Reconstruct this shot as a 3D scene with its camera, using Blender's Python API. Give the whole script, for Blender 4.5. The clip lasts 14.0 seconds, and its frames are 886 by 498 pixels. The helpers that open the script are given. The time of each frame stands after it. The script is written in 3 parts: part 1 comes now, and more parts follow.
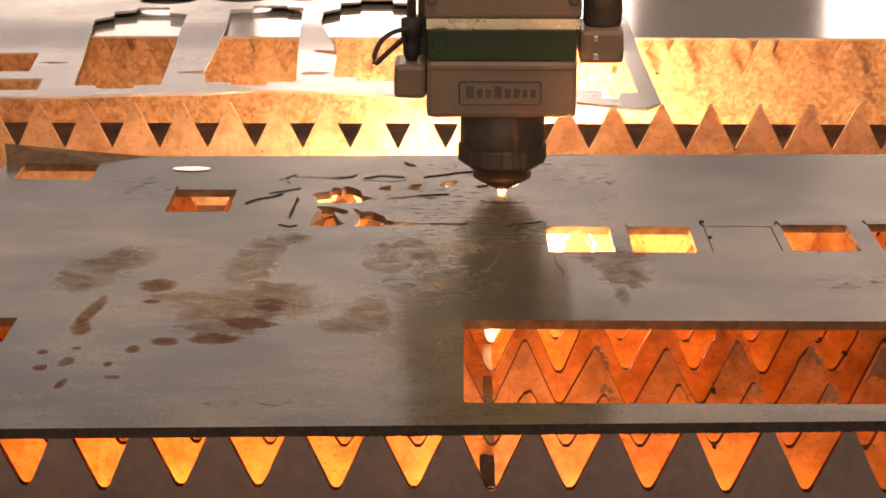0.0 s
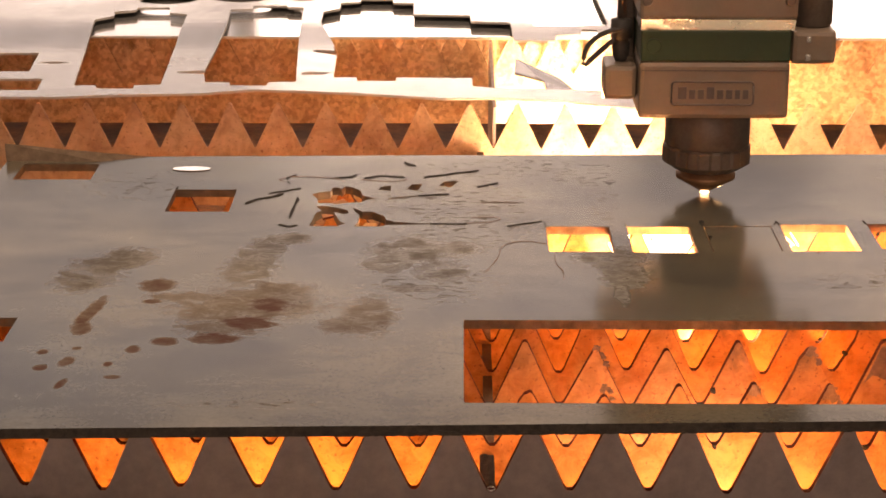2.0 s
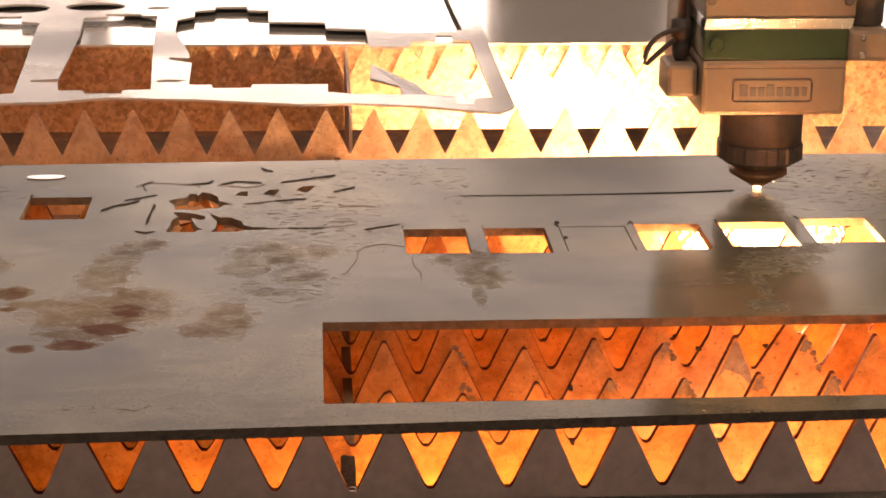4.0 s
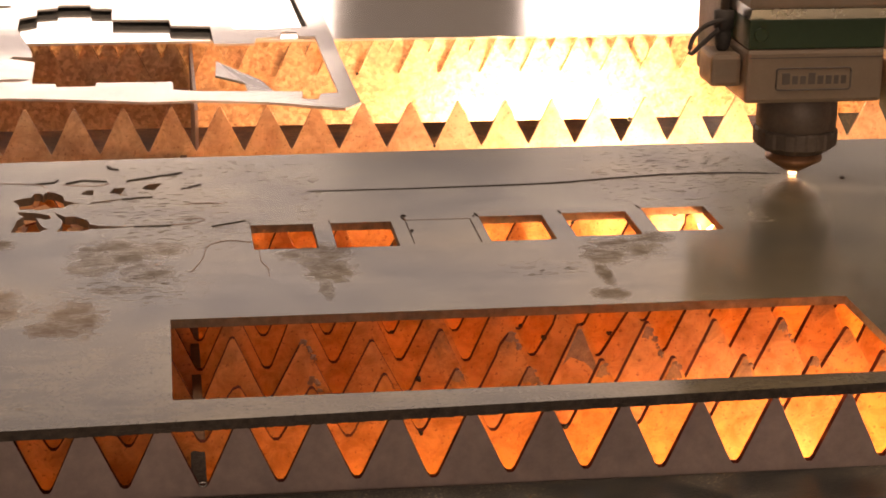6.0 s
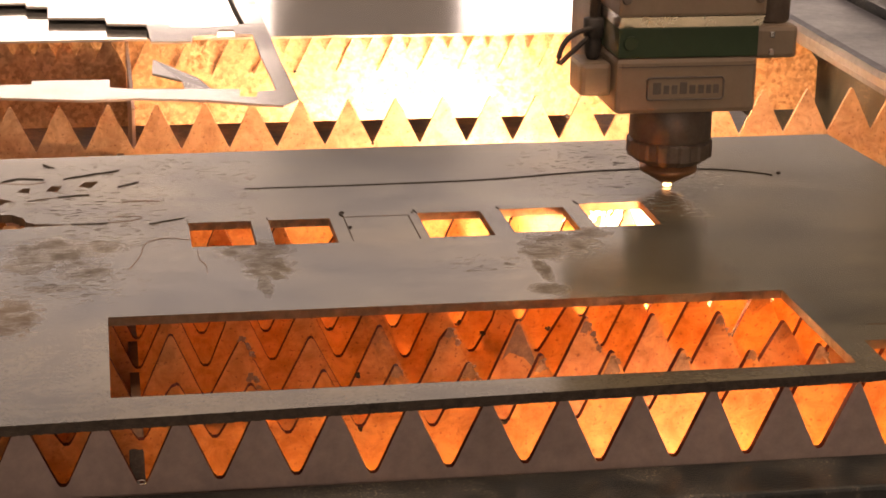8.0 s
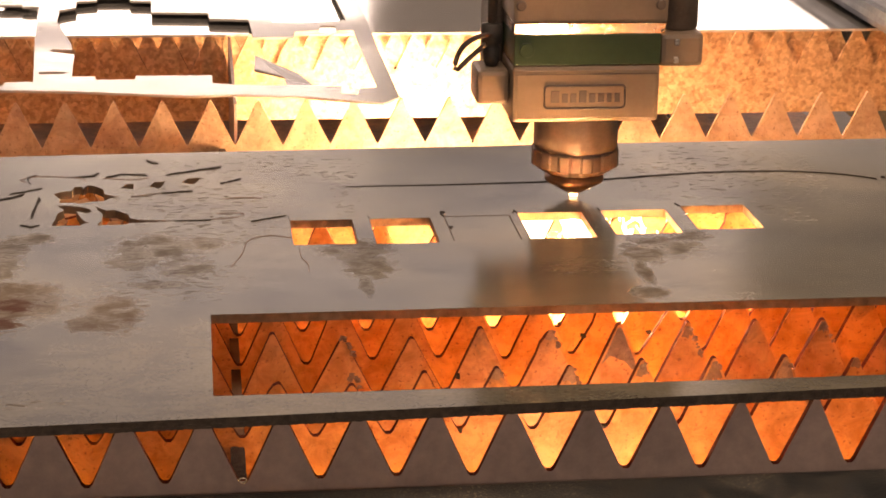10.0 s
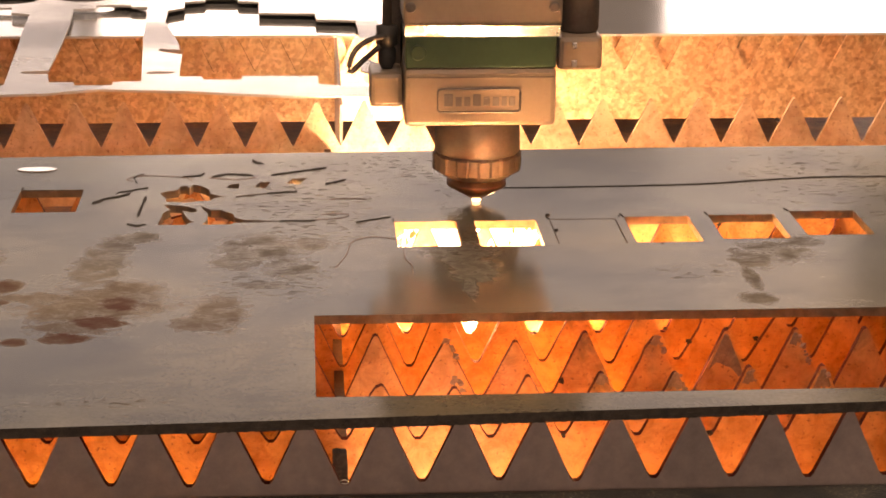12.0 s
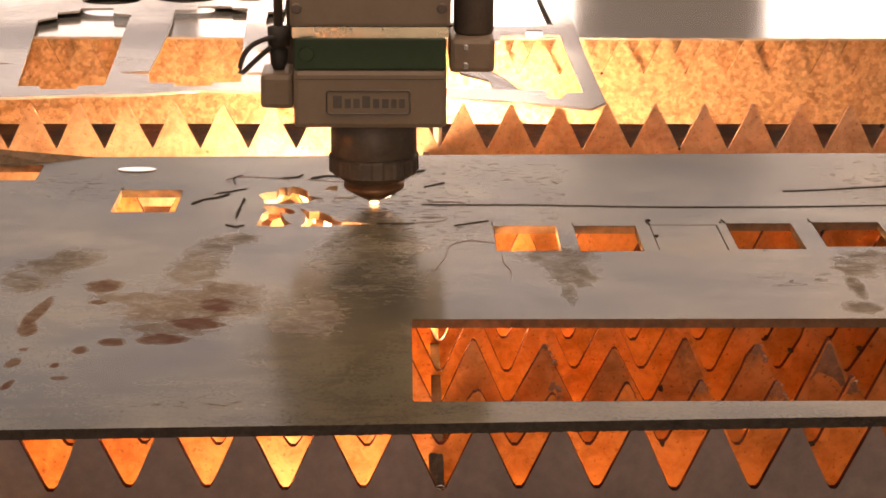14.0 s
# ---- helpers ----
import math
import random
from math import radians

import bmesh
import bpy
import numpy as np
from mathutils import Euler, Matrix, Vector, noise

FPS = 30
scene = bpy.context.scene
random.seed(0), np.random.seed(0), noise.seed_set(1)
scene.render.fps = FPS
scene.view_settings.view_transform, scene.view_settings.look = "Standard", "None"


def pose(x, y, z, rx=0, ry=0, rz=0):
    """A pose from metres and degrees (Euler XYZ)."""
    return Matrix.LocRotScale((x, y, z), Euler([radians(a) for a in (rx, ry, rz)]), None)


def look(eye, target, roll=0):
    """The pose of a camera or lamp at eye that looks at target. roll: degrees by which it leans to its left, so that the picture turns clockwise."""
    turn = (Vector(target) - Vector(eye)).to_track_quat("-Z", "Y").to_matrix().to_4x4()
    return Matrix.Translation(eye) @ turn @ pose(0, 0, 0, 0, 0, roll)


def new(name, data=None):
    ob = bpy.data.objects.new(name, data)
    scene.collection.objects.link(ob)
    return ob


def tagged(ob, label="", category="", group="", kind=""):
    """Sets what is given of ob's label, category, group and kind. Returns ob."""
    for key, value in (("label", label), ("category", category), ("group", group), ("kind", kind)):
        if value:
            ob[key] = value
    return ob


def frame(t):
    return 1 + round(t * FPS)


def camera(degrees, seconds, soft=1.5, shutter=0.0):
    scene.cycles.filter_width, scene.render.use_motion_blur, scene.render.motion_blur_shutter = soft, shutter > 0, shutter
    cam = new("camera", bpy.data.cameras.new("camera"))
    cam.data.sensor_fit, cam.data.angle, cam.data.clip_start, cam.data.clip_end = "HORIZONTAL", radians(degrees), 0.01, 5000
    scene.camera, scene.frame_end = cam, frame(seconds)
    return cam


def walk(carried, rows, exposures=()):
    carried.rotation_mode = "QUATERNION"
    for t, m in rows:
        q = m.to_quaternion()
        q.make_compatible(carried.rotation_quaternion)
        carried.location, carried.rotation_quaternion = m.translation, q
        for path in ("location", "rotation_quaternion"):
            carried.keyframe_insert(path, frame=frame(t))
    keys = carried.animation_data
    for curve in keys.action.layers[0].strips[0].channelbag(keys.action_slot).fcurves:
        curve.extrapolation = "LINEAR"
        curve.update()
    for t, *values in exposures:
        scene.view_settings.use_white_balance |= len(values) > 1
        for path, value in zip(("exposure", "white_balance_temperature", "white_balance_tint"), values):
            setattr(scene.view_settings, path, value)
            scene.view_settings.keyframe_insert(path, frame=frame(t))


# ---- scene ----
U = 0.11                     # one plan unit in metres: all plan numbers below are in these units
cam = camera(25.38, 14.0, soft=1.7)
walk(cam, [
    (0, look((-0.0020, -1.0505, 0.3846), (-0.0108, -0.0997, 0.0748), 0.02)),
    (2.2, look((-0.0020, -1.0505, 0.3846), (-0.0108, -0.0997, 0.0748), 0.02)),
    (2.4, look((-0.0023, -1.0515, 0.3839), (-0.0081, -0.1004, 0.0752), 0.03)),
    (2.5, look((-0.0025, -1.0524, 0.3833), (-0.0058, -0.1009, 0.0756), 0.04)),
    (3, look((-0.0028, -1.0578, 0.3832), (0.0174, -0.1059, 0.0776), 0.17)),
    (3.2, look((-0.0027, -1.0574, 0.3815), (0.0273, -0.1053, 0.0773), 0.25)),
    (5.5, look((0.0014, -1.0658, 0.3837), (0.1178, -0.1208, 0.0779), 0.66)),
    (6, look((0.0016, -1.0692, 0.3843), (0.1385, -0.1270, 0.0785), 0.75)),
    (6.5, look((0.0030, -1.0693, 0.3841), (0.1580, -0.1301, 0.0776), 0.87)),
    (7, look((0.0033, -1.0721, 0.3823), (0.1717, -0.1347, 0.0773), 0.93)),
    (7.2, look((0.0033, -1.0719, 0.3805), (0.1754, -0.1349, 0.0765), 1.00)),
    (9.5, look((-0.0032, -1.0679, 0.3875), (0.1333, -0.1271, 0.0771), 1.05)),
    (10, look((-0.0034, -1.0670, 0.3875), (0.1176, -0.1241, 0.0772), 0.94)),
    (10.5, look((-0.0024, -1.0646, 0.3859), (0.1036, -0.1197, 0.0763), 0.77)),
    (11, look((-0.0025, -1.0628, 0.3865), (0.0903, -0.1167, 0.0762), 0.71)),
    (11.5, look((-0.0030, -1.0626, 0.3872), (0.0777, -0.1157, 0.0762), 0.65)),
    (12, look((-0.0031, -1.0598, 0.3855), (0.0654, -0.1115, 0.0755), 0.56)),
    (12.5, look((-0.0029, -1.0575, 0.3823), (0.0529, -0.1084, 0.0746), 0.50)),
    (13, look((-0.0049, -1.0563, 0.3825), (0.0395, -0.1070, 0.0748), 0.62)),
    (13.5, look((-0.0062, -1.0536, 0.3827), (0.0265, -0.1040, 0.0747), 0.63)),
    (14, look((-0.0048, -1.0516, 0.3836), (0.0154, -0.1012, 0.0748), 0.33)),
], [(0, 0.10, 9750, 34), (1.5, 0.11, 9750, 34), (3, 0.19, 9750, 34), (6, 0.10, 9750, 34), (9.5, 0.14, 9750, 34), (11.5, 0.16, 9750, 34), (13, 0.13, 9750, 34), (14, 0.24, 9750, 34)])


# ---- world and large lights ----
world = bpy.data.worlds.new("sky")
scene.world = world
world.use_nodes = True
wn = world.node_tree.nodes
sky = wn.new("ShaderNodeTexSky")
sky.sky_type, sky.sun_disc = "NISHITA", False
sky.sun_elevation, sky.sun_rotation = radians(42), radians(20)
world.node_tree.links.new(sky.outputs[0], wn["Background"].inputs[0])
wn["Background"].inputs[1].default_value = 0.1
scene.view_settings.exposure = 0.0


def area(name, eye, target, w, h, watts, colour):
    d = bpy.data.lights.new(name, "AREA")
    d.shape, d.size, d.size_y, d.energy, d.color = "RECTANGLE", w, h, watts, colour
    ob = new(name, d)
    ob.matrix_world = look(eye, target)
    return ob


OVERHEAD_W, WINDOW_W = 92, 24
# overhead fill: an added lamp with no known source above the table
area("overhead_fill_light", (0.3, -0.5, 3.98), (0.3, -0.5, 0), 3.0, 2.0, OVERHEAD_W, (1.0, 0.93, 0.82))
area("window_light", (-0.07, 6.38, 0.78), (-0.07, 0, 0.78), 1.4, 0.9, WINDOW_W * 0.9, (0.95, 0.98, 1.0))
area("window_light", (-1.7, 6.38, 0.78), (-1.7, 0, 0.78), 1.6, 0.9, WINDOW_W * 0.3, (0.95, 0.98, 1.0))
# unseen upper strip, added to give the sheet something bright to reflect
area("north_fill_light", (-0.38, 6.38, 2.4), (-0.38, 0, 2.4), 5.2, 1.4, 1.76, (1.0, 0.90, 0.60))
# front fill added behind the camera for the head, front slat and beam
area("south_fill_light", (0.2, -5.9, 1.6), (0.2, 0, 0.6), 3.0, 1.4, 42, (1.0, 0.92, 0.84))
area("window_light", (2.3, 6.38, 0.78), (2.3, 0, 0.78), 1.8, 0.9, WINDOW_W * 0.7, (0.95, 0.98, 1.0))


# ---- materials ----
def material(name):
    m = bpy.data.materials.new(name)
    m.use_nodes = True
    t = m.node_tree
    return m, t, t.nodes["Principled BSDF"]


def node(t, kind, **values):
    n = t.nodes.new("ShaderNode" + kind)
    for k, v in values.items():
        n.inputs[k.replace("_", " ")].default_value = v
    return n


def coords(t, scale=(1, 1, 1)):
    c, m = node(t, "TexCoord"), node(t, "Mapping")
    m.inputs["Scale"].default_value = scale
    t.links.new(c.outputs["Object"], m.inputs[0])
    return m.outputs[0]


def noise_tex(t, vec, scale, detail=4.0, rough=0.6, distort=0.0):
    n = node(t, "TexNoise", Scale=scale, Detail=detail, Roughness=rough, Distortion=distort)
    t.links.new(vec, n.inputs["Vector"])
    return n.outputs["Fac"]


def ramp(t, fac, stops):
    r = node(t, "ValToRGB")
    e = r.color_ramp.elements
    while len(e) < len(stops):
        e.new(0.5)
    for el, (p, c) in zip(e, stops):
        el.position, el.color = p, (*c, 1) if len(c) == 3 else c
    t.links.new(fac, r.inputs[0])
    return r.outputs[0]


def mixed(t, fac, a, b, blend="MIX"):
    m = t.nodes.new("ShaderNodeMix")
    m.data_type, m.blend_type = "RGBA", blend
    for sock, v in ((m.inputs[0], fac), (m.inputs[6], a), (m.inputs[7], b)):
        if isinstance(v, (int, float)):
            sock.default_value = v
        elif isinstance(v, tuple):
            sock.default_value = (*v, 1)
        else:
            t.links.new(v, sock)
    return m.outputs[2]


def bump(t, p, height, strength, distance=0.001):
    b = node(t, "Bump", Strength=strength, Distance=distance)
    t.links.new(height, b.inputs["Height"])
    t.links.new(b.outputs[0], p.inputs["Normal"])


def surface(name, dark, light, scale, rough=(0.4, 0.6), metal=0.0, relief=0.2, stretch=(1, 1, 1)):
    """Two-scale worn surface: broad patches over fine grain."""
    m, t, p = material(name)
    v = coords(t, stretch)
    broad, fine = noise_tex(t, v, scale, 5, 0.6, 0.3), noise_tex(t, v, scale * 9, 4, 0.7)
    both = mixed(t, 0.4, broad, fine)
    t.links.new(ramp(t, both, [(0.32, dark), (0.68, light)]), p.inputs["Base Color"])
    t.links.new(ramp(t, both, [(0.3, (rough[1],) * 3), (0.7, (rough[0],) * 3)]), p.inputs["Roughness"])
    p.inputs["Metallic"].default_value = metal
    bump(t, p, both, relief)
    return m


def glow(name, colour, strength):
    m = bpy.data.materials.new(name)
    m.use_nodes = True
    t = m.node_tree
    t.nodes.clear()
    e, o = node(t, "Emission", Strength=strength), node(t, "OutputMaterial")
    e.inputs["Color"].default_value = (*colour, 1)
    t.links.new(e.outputs[0], o.inputs[0])
    return m


# stains on the sheet: centre, half sizes, turn in degrees
WATER = [(-2.06, 0.72, 0.15, 0.26, -8), (-1.91, 0.98, 0.15, 0.17, -15), (-1.19, 0.88, 0.12, 0.36, -6), (-1.14, 1.18, 0.10, 0.17, 0), (-1.02, 1.36, 0.12, 0.10, 0),
         (-0.30, 1.14, 0.22, 0.22, 0), (-0.43, 0.92, 0.12, 0.14, 0), (-0.05, 1.20, 0.15, 0.11, 0), (-0.13, 0.80, 0.13, 0.16, 0), (-0.27, 0.49, 0.14, 0.05, 0),
         (0.83, 1.03, 0.18, 0.17, 0), (0.89, 0.74, 0.12, 0.21, 0), (0.85, 0.40, 0.035, 0.16, 0), (2.64, 0.96, 0.20, 0.18, 0), (2.50, 0.82, 0.12, 0.15, 0), (2.83, 1.14, 0.12, 0.10, 0),
         (2.42, 0.53, 0.04, 0.19, 0), (2.38, 0.17, 0.09, 0.08, 0)]
FAINT = [(-1.14, 0.22, 0.34, 0.22, 0), (-1.22, 0.02, 0.22, 0.24, 0), (-0.98, 0.40, 0.16, 0.17, 0), (-0.50, 0.05, 0.13, 0.24, 0), (-0.64, -0.10, 0.09, 0.10, 0),
         (-1.50, 0.35, 0.16, 0.06, 0)]
RUSTY = [(-1.66, 0.53, 0.085, 0.09, 0), (-1.95, 0.10, 0.036, 0.21, -9), (-1.95, -0.15, 0.045, 0.085, 0), (-1.50, -0.33, 0.058, 0.05, 0), (-1.65, 0.27, 0.045, 0.03, 0), (-1.25, -0.29, 0.11, 0.065, 0),
         (-1.10, -0.06, 0.12, 0.08, -20), (-1.02, 0.22, 0.10, 0.09, 0), (-1.64, -0.44, 0.032, 0.042, 0), (-1.73, -0.64, 0.02, 0.025, 0), (-1.68, -0.81, 0.036, 0.02, 0), (-1.92, -0.43, 0.022, 0.02, 0),
         (-1.94, -0.61, 0.03, 0.06, -15), (-2.08, -0.48, 0.024, 0.03, 0), (-2.05, -0.69, 0.03, 0.035, 0), (-1.91, -0.90, 0.018, 0.055, -12)]
FLECKED = [(0.87, 2.55, 0.08, 0.45, 0), (0.84, 1.90, 0.05, 0.24, 0), (0.66, 2.62, 0.18, 0.16, 0), (3.32, 2.54, 0.50, 0.62, 0), (3.70, 2.72, 0.16, 0.24, 0), (3.40, 1.68, 0.20, 0.13, 0), (3.59, 1.47, 0.09, 0.08, 0),
           (2.11, 0.64, 0.18, 0.10, 0), (-0.2, 0.55, 0.3, 0.25, 0), (0.05, 1.55, 0.35, 0.3, 0), (-0.05, 2.1, 0.45, 0.35, 0), (-1.03, -1.14, 0.30, 0.05, 0), (0.35, 2.9, 0.5, 0.2, 0), (-2.05, 2.45, 0.3, 0.25, 0)]


def plate_material():
    """Hot-rolled sheet: grey mill scale, faint streaks, brown rust and dark water stains."""
    m, t, p = material("mill_scale_steel")
    v = coords(t)
    streak = noise_tex(t, coords(t, (6, 22, 1)), 2.4, 6, 0.6, 0.6)
    cloud = noise_tex(t, v, 11, 6, 0.62, 0.5)
    grain = noise_tex(t, v, 420, 3, 0.6)
    base = ramp(t, mixed(t, 0.7, streak, cloud), [(0.34, (0.128, 0.116, 0.080)), (0.64, (0.300, 0.276, 0.192))])
    tone = noise_tex(t, v, 5.5, 3, 0.5, 0.3)
    base = mixed(t, 1.0, base, ramp(t, tone, [(0.38, (0.80, 0.84, 0.90)), (0.62, (1.18, 1.08, 0.94))]), "MULTIPLY")
    base = mixed(t, 0.14, base, ramp(t, grain, [(0.35, (0.14, 0.13, 0.12)), (0.65, (0.46, 0.44, 0.41))]))
    scuff = ramp(t, noise_tex(t, coords(t, (16, 60, 1)), 1.6, 7, 0.7, 0.6), [(0.62, (0, 0, 0)), (0.74, (0.38, 0.38, 0.38))])
    base = mixed(t, scuff, base, (0.10, 0.082, 0.068))
    ragged = noise_tex(t, coords(t, (16, 26, 1)), 6.5, 9, 0.72, 0.9)
    mottle = noise_tex(t, coords(t, (9, 14, 1)), 6.0, 6, 0.7, 0.5)
    fleck = ramp(t, noise_tex(t, coords(t, (24, 70, 1)), 4.6, 5, 0.65, 0.5), [(0.55, (0, 0, 0)), (0.62, (0.85, 0.85, 0.85))])

    def patch(spots, jag, edge):
        """Nearness to the closest of some ovals, with a ragged rim."""
        least = None
        for cx, cy, rx, ry, turn in spots:
            c, mp = node(t, "TexCoord"), node(t, "Mapping")
            mp.vector_type = "TEXTURE"
            mp.inputs["Location"].default_value = (cx * U, cy * U, 0)
            mp.inputs["Rotation"].default_value = (0, 0, radians(turn))
            mp.inputs["Scale"].default_value = (rx * U, ry * U, 1)
            t.links.new(c.outputs["Object"], mp.inputs[0])
            ln = t.nodes.new("ShaderNodeVectorMath")
            ln.operation = "LENGTH"
            t.links.new(mp.outputs[0], ln.inputs[0])
            if least is None:
                least = ln.outputs["Value"]
            else:
                low = t.nodes.new("ShaderNodeMath")
                low.operation = "MINIMUM"
                t.links.new(least, low.inputs[0])
                t.links.new(ln.outputs["Value"], low.inputs[1])
                least = low.outputs[0]
        add = t.nodes.new("ShaderNodeMath")
        add.operation = "MULTIPLY_ADD"
        t.links.new(ragged, add.inputs[0])
        add.inputs[1].default_value = jag
        t.links.new(least, add.inputs[2])
        mr = node(t, "MapRange")
        t.links.new(add.outputs[0], mr.inputs[0])
        mid = 1.12 + jag * 0.5
        mr.inputs[1].default_value, mr.inputs[2].default_value = mid - edge, mid + edge
        mr.inputs[3].default_value, mr.inputs[4].default_value = 1.0, 0.0
        return mr.outputs[0]

    uneven = ramp(t, mottle, [(0.34, (0.15, 0.15, 0.15)), (0.62, (0.56, 0.56, 0.56))])
    slight = ramp(t, mottle, [(0.36, (0.24, 0.24, 0.24)), (0.62, (0.58, 0.58, 0.58))])
    deep = ramp(t, mottle, [(0.34, (0.45, 0.45, 0.45)), (0.58, (0.82, 0.82, 0.82))])
    stains = None
    for spots, jag, edge, cover, colour in ((FAINT, 2.9, 0.22, slight, (0.085, 0.034, 0.025)), (WATER, 3.0, 0.24, uneven, (0.052, 0.034, 0.028)),
                                            (FLECKED, 1.6, 0.5, fleck, (0.045, 0.034, 0.028)), (RUSTY, 2.0, 0.22, deep, (0.095, 0.024, 0.014))):
        mask = mixed(t, 1.0, patch(spots, jag, edge), cover, "MULTIPLY")
        base = mixed(t, mask, base, colour)
        stains = mask if stains is None else mixed(t, 1.0, stains, mask, "LIGHTEN")
    # stained scale is dull: oxide in place of bare metal
    t.links.new(ramp(t, stains, [(0.0, (0.55,) * 3), (0.35, (0.05,) * 3)]), p.inputs["Metallic"])
    t.links.new(ramp(t, stains, [(0.0, (0.5,) * 3), (0.4, (0.05,) * 3)]), p.inputs["Specular IOR Level"])
    t.links.new(base, p.inputs["Base Color"])
    smoothness = ramp(t, mixed(t, 0.5, scuff, cloud), [(0.1, (0.15,) * 3), (0.6, (0.24,) * 3)])
    t.links.new(mixed(t, ramp(t, stains, [(0.18, (0, 0, 0)), (0.6, (1, 1, 1))]), smoothness, (0.62, 0.62, 0.62)), p.inputs["Roughness"])
    bump(t, p, mixed(t, 0.5, streak, grain), 0.03)
    return m


PLATE = plate_material()
# same cut edge in two tones: outer as if dim, inner as if spark-lit
OUTEREDGE = surface("dim_outer_edge_dross", (0.030, 0.023, 0.018), (0.095, 0.074, 0.056), 170, (0.5, 0.8), 0.3, 0.6)
EDGE = surface("cut_edge", (0.11, 0.072, 0.045), (0.24, 0.16, 0.10), 150, (0.5, 0.8), 0.3, 0.5)


def slat_material(name, dark, light, scale, burnt, chips=0.0):
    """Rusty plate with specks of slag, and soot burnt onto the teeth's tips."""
    m, t, p = material(name)
    v = coords(t)
    broad, flakes, specks = noise_tex(t, v, scale * 0.35, 4, 0.6, 0.4), noise_tex(t, v, scale, 5, 0.7, 0.8), noise_tex(t, v, 330, 2, 0.5)
    base = ramp(t, mixed(t, 0.55, broad, flakes), [(0.40, dark), (0.58, light)])
    base = mixed(t, ramp(t, specks, [(0.61, (0, 0, 0)), (0.70, (0.7, 0.7, 0.7))]), base, (0.17, 0.05, 0.02))
    if chips:
        cells = node(t, "TexVoronoi", Scale=250.0)
        t.links.new(mixed(t, 0.004, v, node(t, "TexNoise", Scale=260.0).outputs["Color"], "ADD"), cells.inputs["Vector"])
        bw = node(t, "RGBToBW")
        t.links.new(cells.outputs["Color"], bw.inputs[0])
        base = mixed(t, chips, base, ramp(t, bw.outputs[0], [(0.25, tuple(c * 0.6 for c in dark)), (0.5, tuple((a + b) / 2 for a, b in zip(dark, light))), (0.8, tuple(min(c * 1.25, 0.85) for c in light))]))
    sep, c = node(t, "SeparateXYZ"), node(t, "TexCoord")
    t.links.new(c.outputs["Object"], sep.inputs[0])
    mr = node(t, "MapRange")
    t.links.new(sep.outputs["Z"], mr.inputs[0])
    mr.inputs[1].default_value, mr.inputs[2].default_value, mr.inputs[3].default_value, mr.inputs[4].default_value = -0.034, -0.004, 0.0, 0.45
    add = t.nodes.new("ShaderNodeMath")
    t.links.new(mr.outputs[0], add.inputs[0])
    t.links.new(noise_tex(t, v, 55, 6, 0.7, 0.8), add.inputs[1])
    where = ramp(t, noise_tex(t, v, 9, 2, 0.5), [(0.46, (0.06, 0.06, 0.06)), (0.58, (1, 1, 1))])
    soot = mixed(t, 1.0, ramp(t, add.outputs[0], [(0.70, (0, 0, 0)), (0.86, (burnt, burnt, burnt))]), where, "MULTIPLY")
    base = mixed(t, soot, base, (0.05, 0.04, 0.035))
    t.links.new(base, p.inputs["Base Color"])
    p.inputs["Roughness"].default_value, p.inputs["Metallic"].default_value = 0.55, 0.15
    bump(t, p, mixed(t, 0.5, flakes, specks), 0.35)
    return m


# rust made more orange than at the rear, for light bounced between the slats
RUST = slat_material("bounce_orange_rust", (0.36, 0.138, 0.044), (0.60, 0.275, 0.110), 75, 0.5)
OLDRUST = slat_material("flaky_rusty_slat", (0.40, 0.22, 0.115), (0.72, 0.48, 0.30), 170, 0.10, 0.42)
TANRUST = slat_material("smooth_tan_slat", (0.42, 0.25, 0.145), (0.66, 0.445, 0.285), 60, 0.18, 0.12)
# greyer slat colour: puts the front slat in shade, also a sooty cross sheet
SLATDARK = surface("shaded_sooty_steel", (0.27, 0.215, 0.20), (0.52, 0.40, 0.355), 11, (0.45, 0.7), 0.2, 0.25)
SLATEDGE = surface("oxide_slat_edge", (0.055, 0.010, 0.006), (0.13, 0.027, 0.015), 80, (0.5, 0.8), 0.1, 0.4)
BRIGHT = surface("bare_sheet", (0.58, 0.58, 0.56), (0.70, 0.69, 0.67), 7, (0.09, 0.16), 0.75, 0.05)
SKEL = surface("skeleton_sheet", (0.38, 0.36, 0.33), (0.58, 0.555, 0.52), 14, (0.16, 0.3), 0.6, 0.12)
SKELEDGE = surface("thin_sheet_edge", (0.46, 0.42, 0.37), (0.62, 0.58, 0.53), 60, (0.4, 0.6), 0.3, 0.2)
SLAG = surface("black_slag", (0.02, 0.017, 0.015), (0.05, 0.042, 0.036), 120, (0.6, 0.9), 0.0, 0.8)
SLAG.node_tree.nodes["Principled BSDF"].inputs["Specular IOR Level"].default_value = 0.15
SLATEDGE.node_tree.nodes["Principled BSDF"].inputs["Specular IOR Level"].default_value = 0.1
SOOT = surface("sooty_sheet", (0.06, 0.034, 0.02), (0.17, 0.092, 0.05), 45, (0.6, 0.85), 0.0, 0.5)
SCRAP = surface("heat_tinted_steel", (0.42, 0.20, 0.10), (0.70, 0.42, 0.25), 60, (0.22, 0.4), 0.6, 0.25)
CRUST = surface("burnt_crust", (0.10, 0.06, 0.045), (0.36, 0.22, 0.15), 150, (0.5, 0.8), 0.2, 0.8)
GREYPAINT = surface("grey_enamel", (0.245, 0.187, 0.136), (0.30, 0.235, 0.175), 20, (0.35, 0.5), 0.15, 0.05)
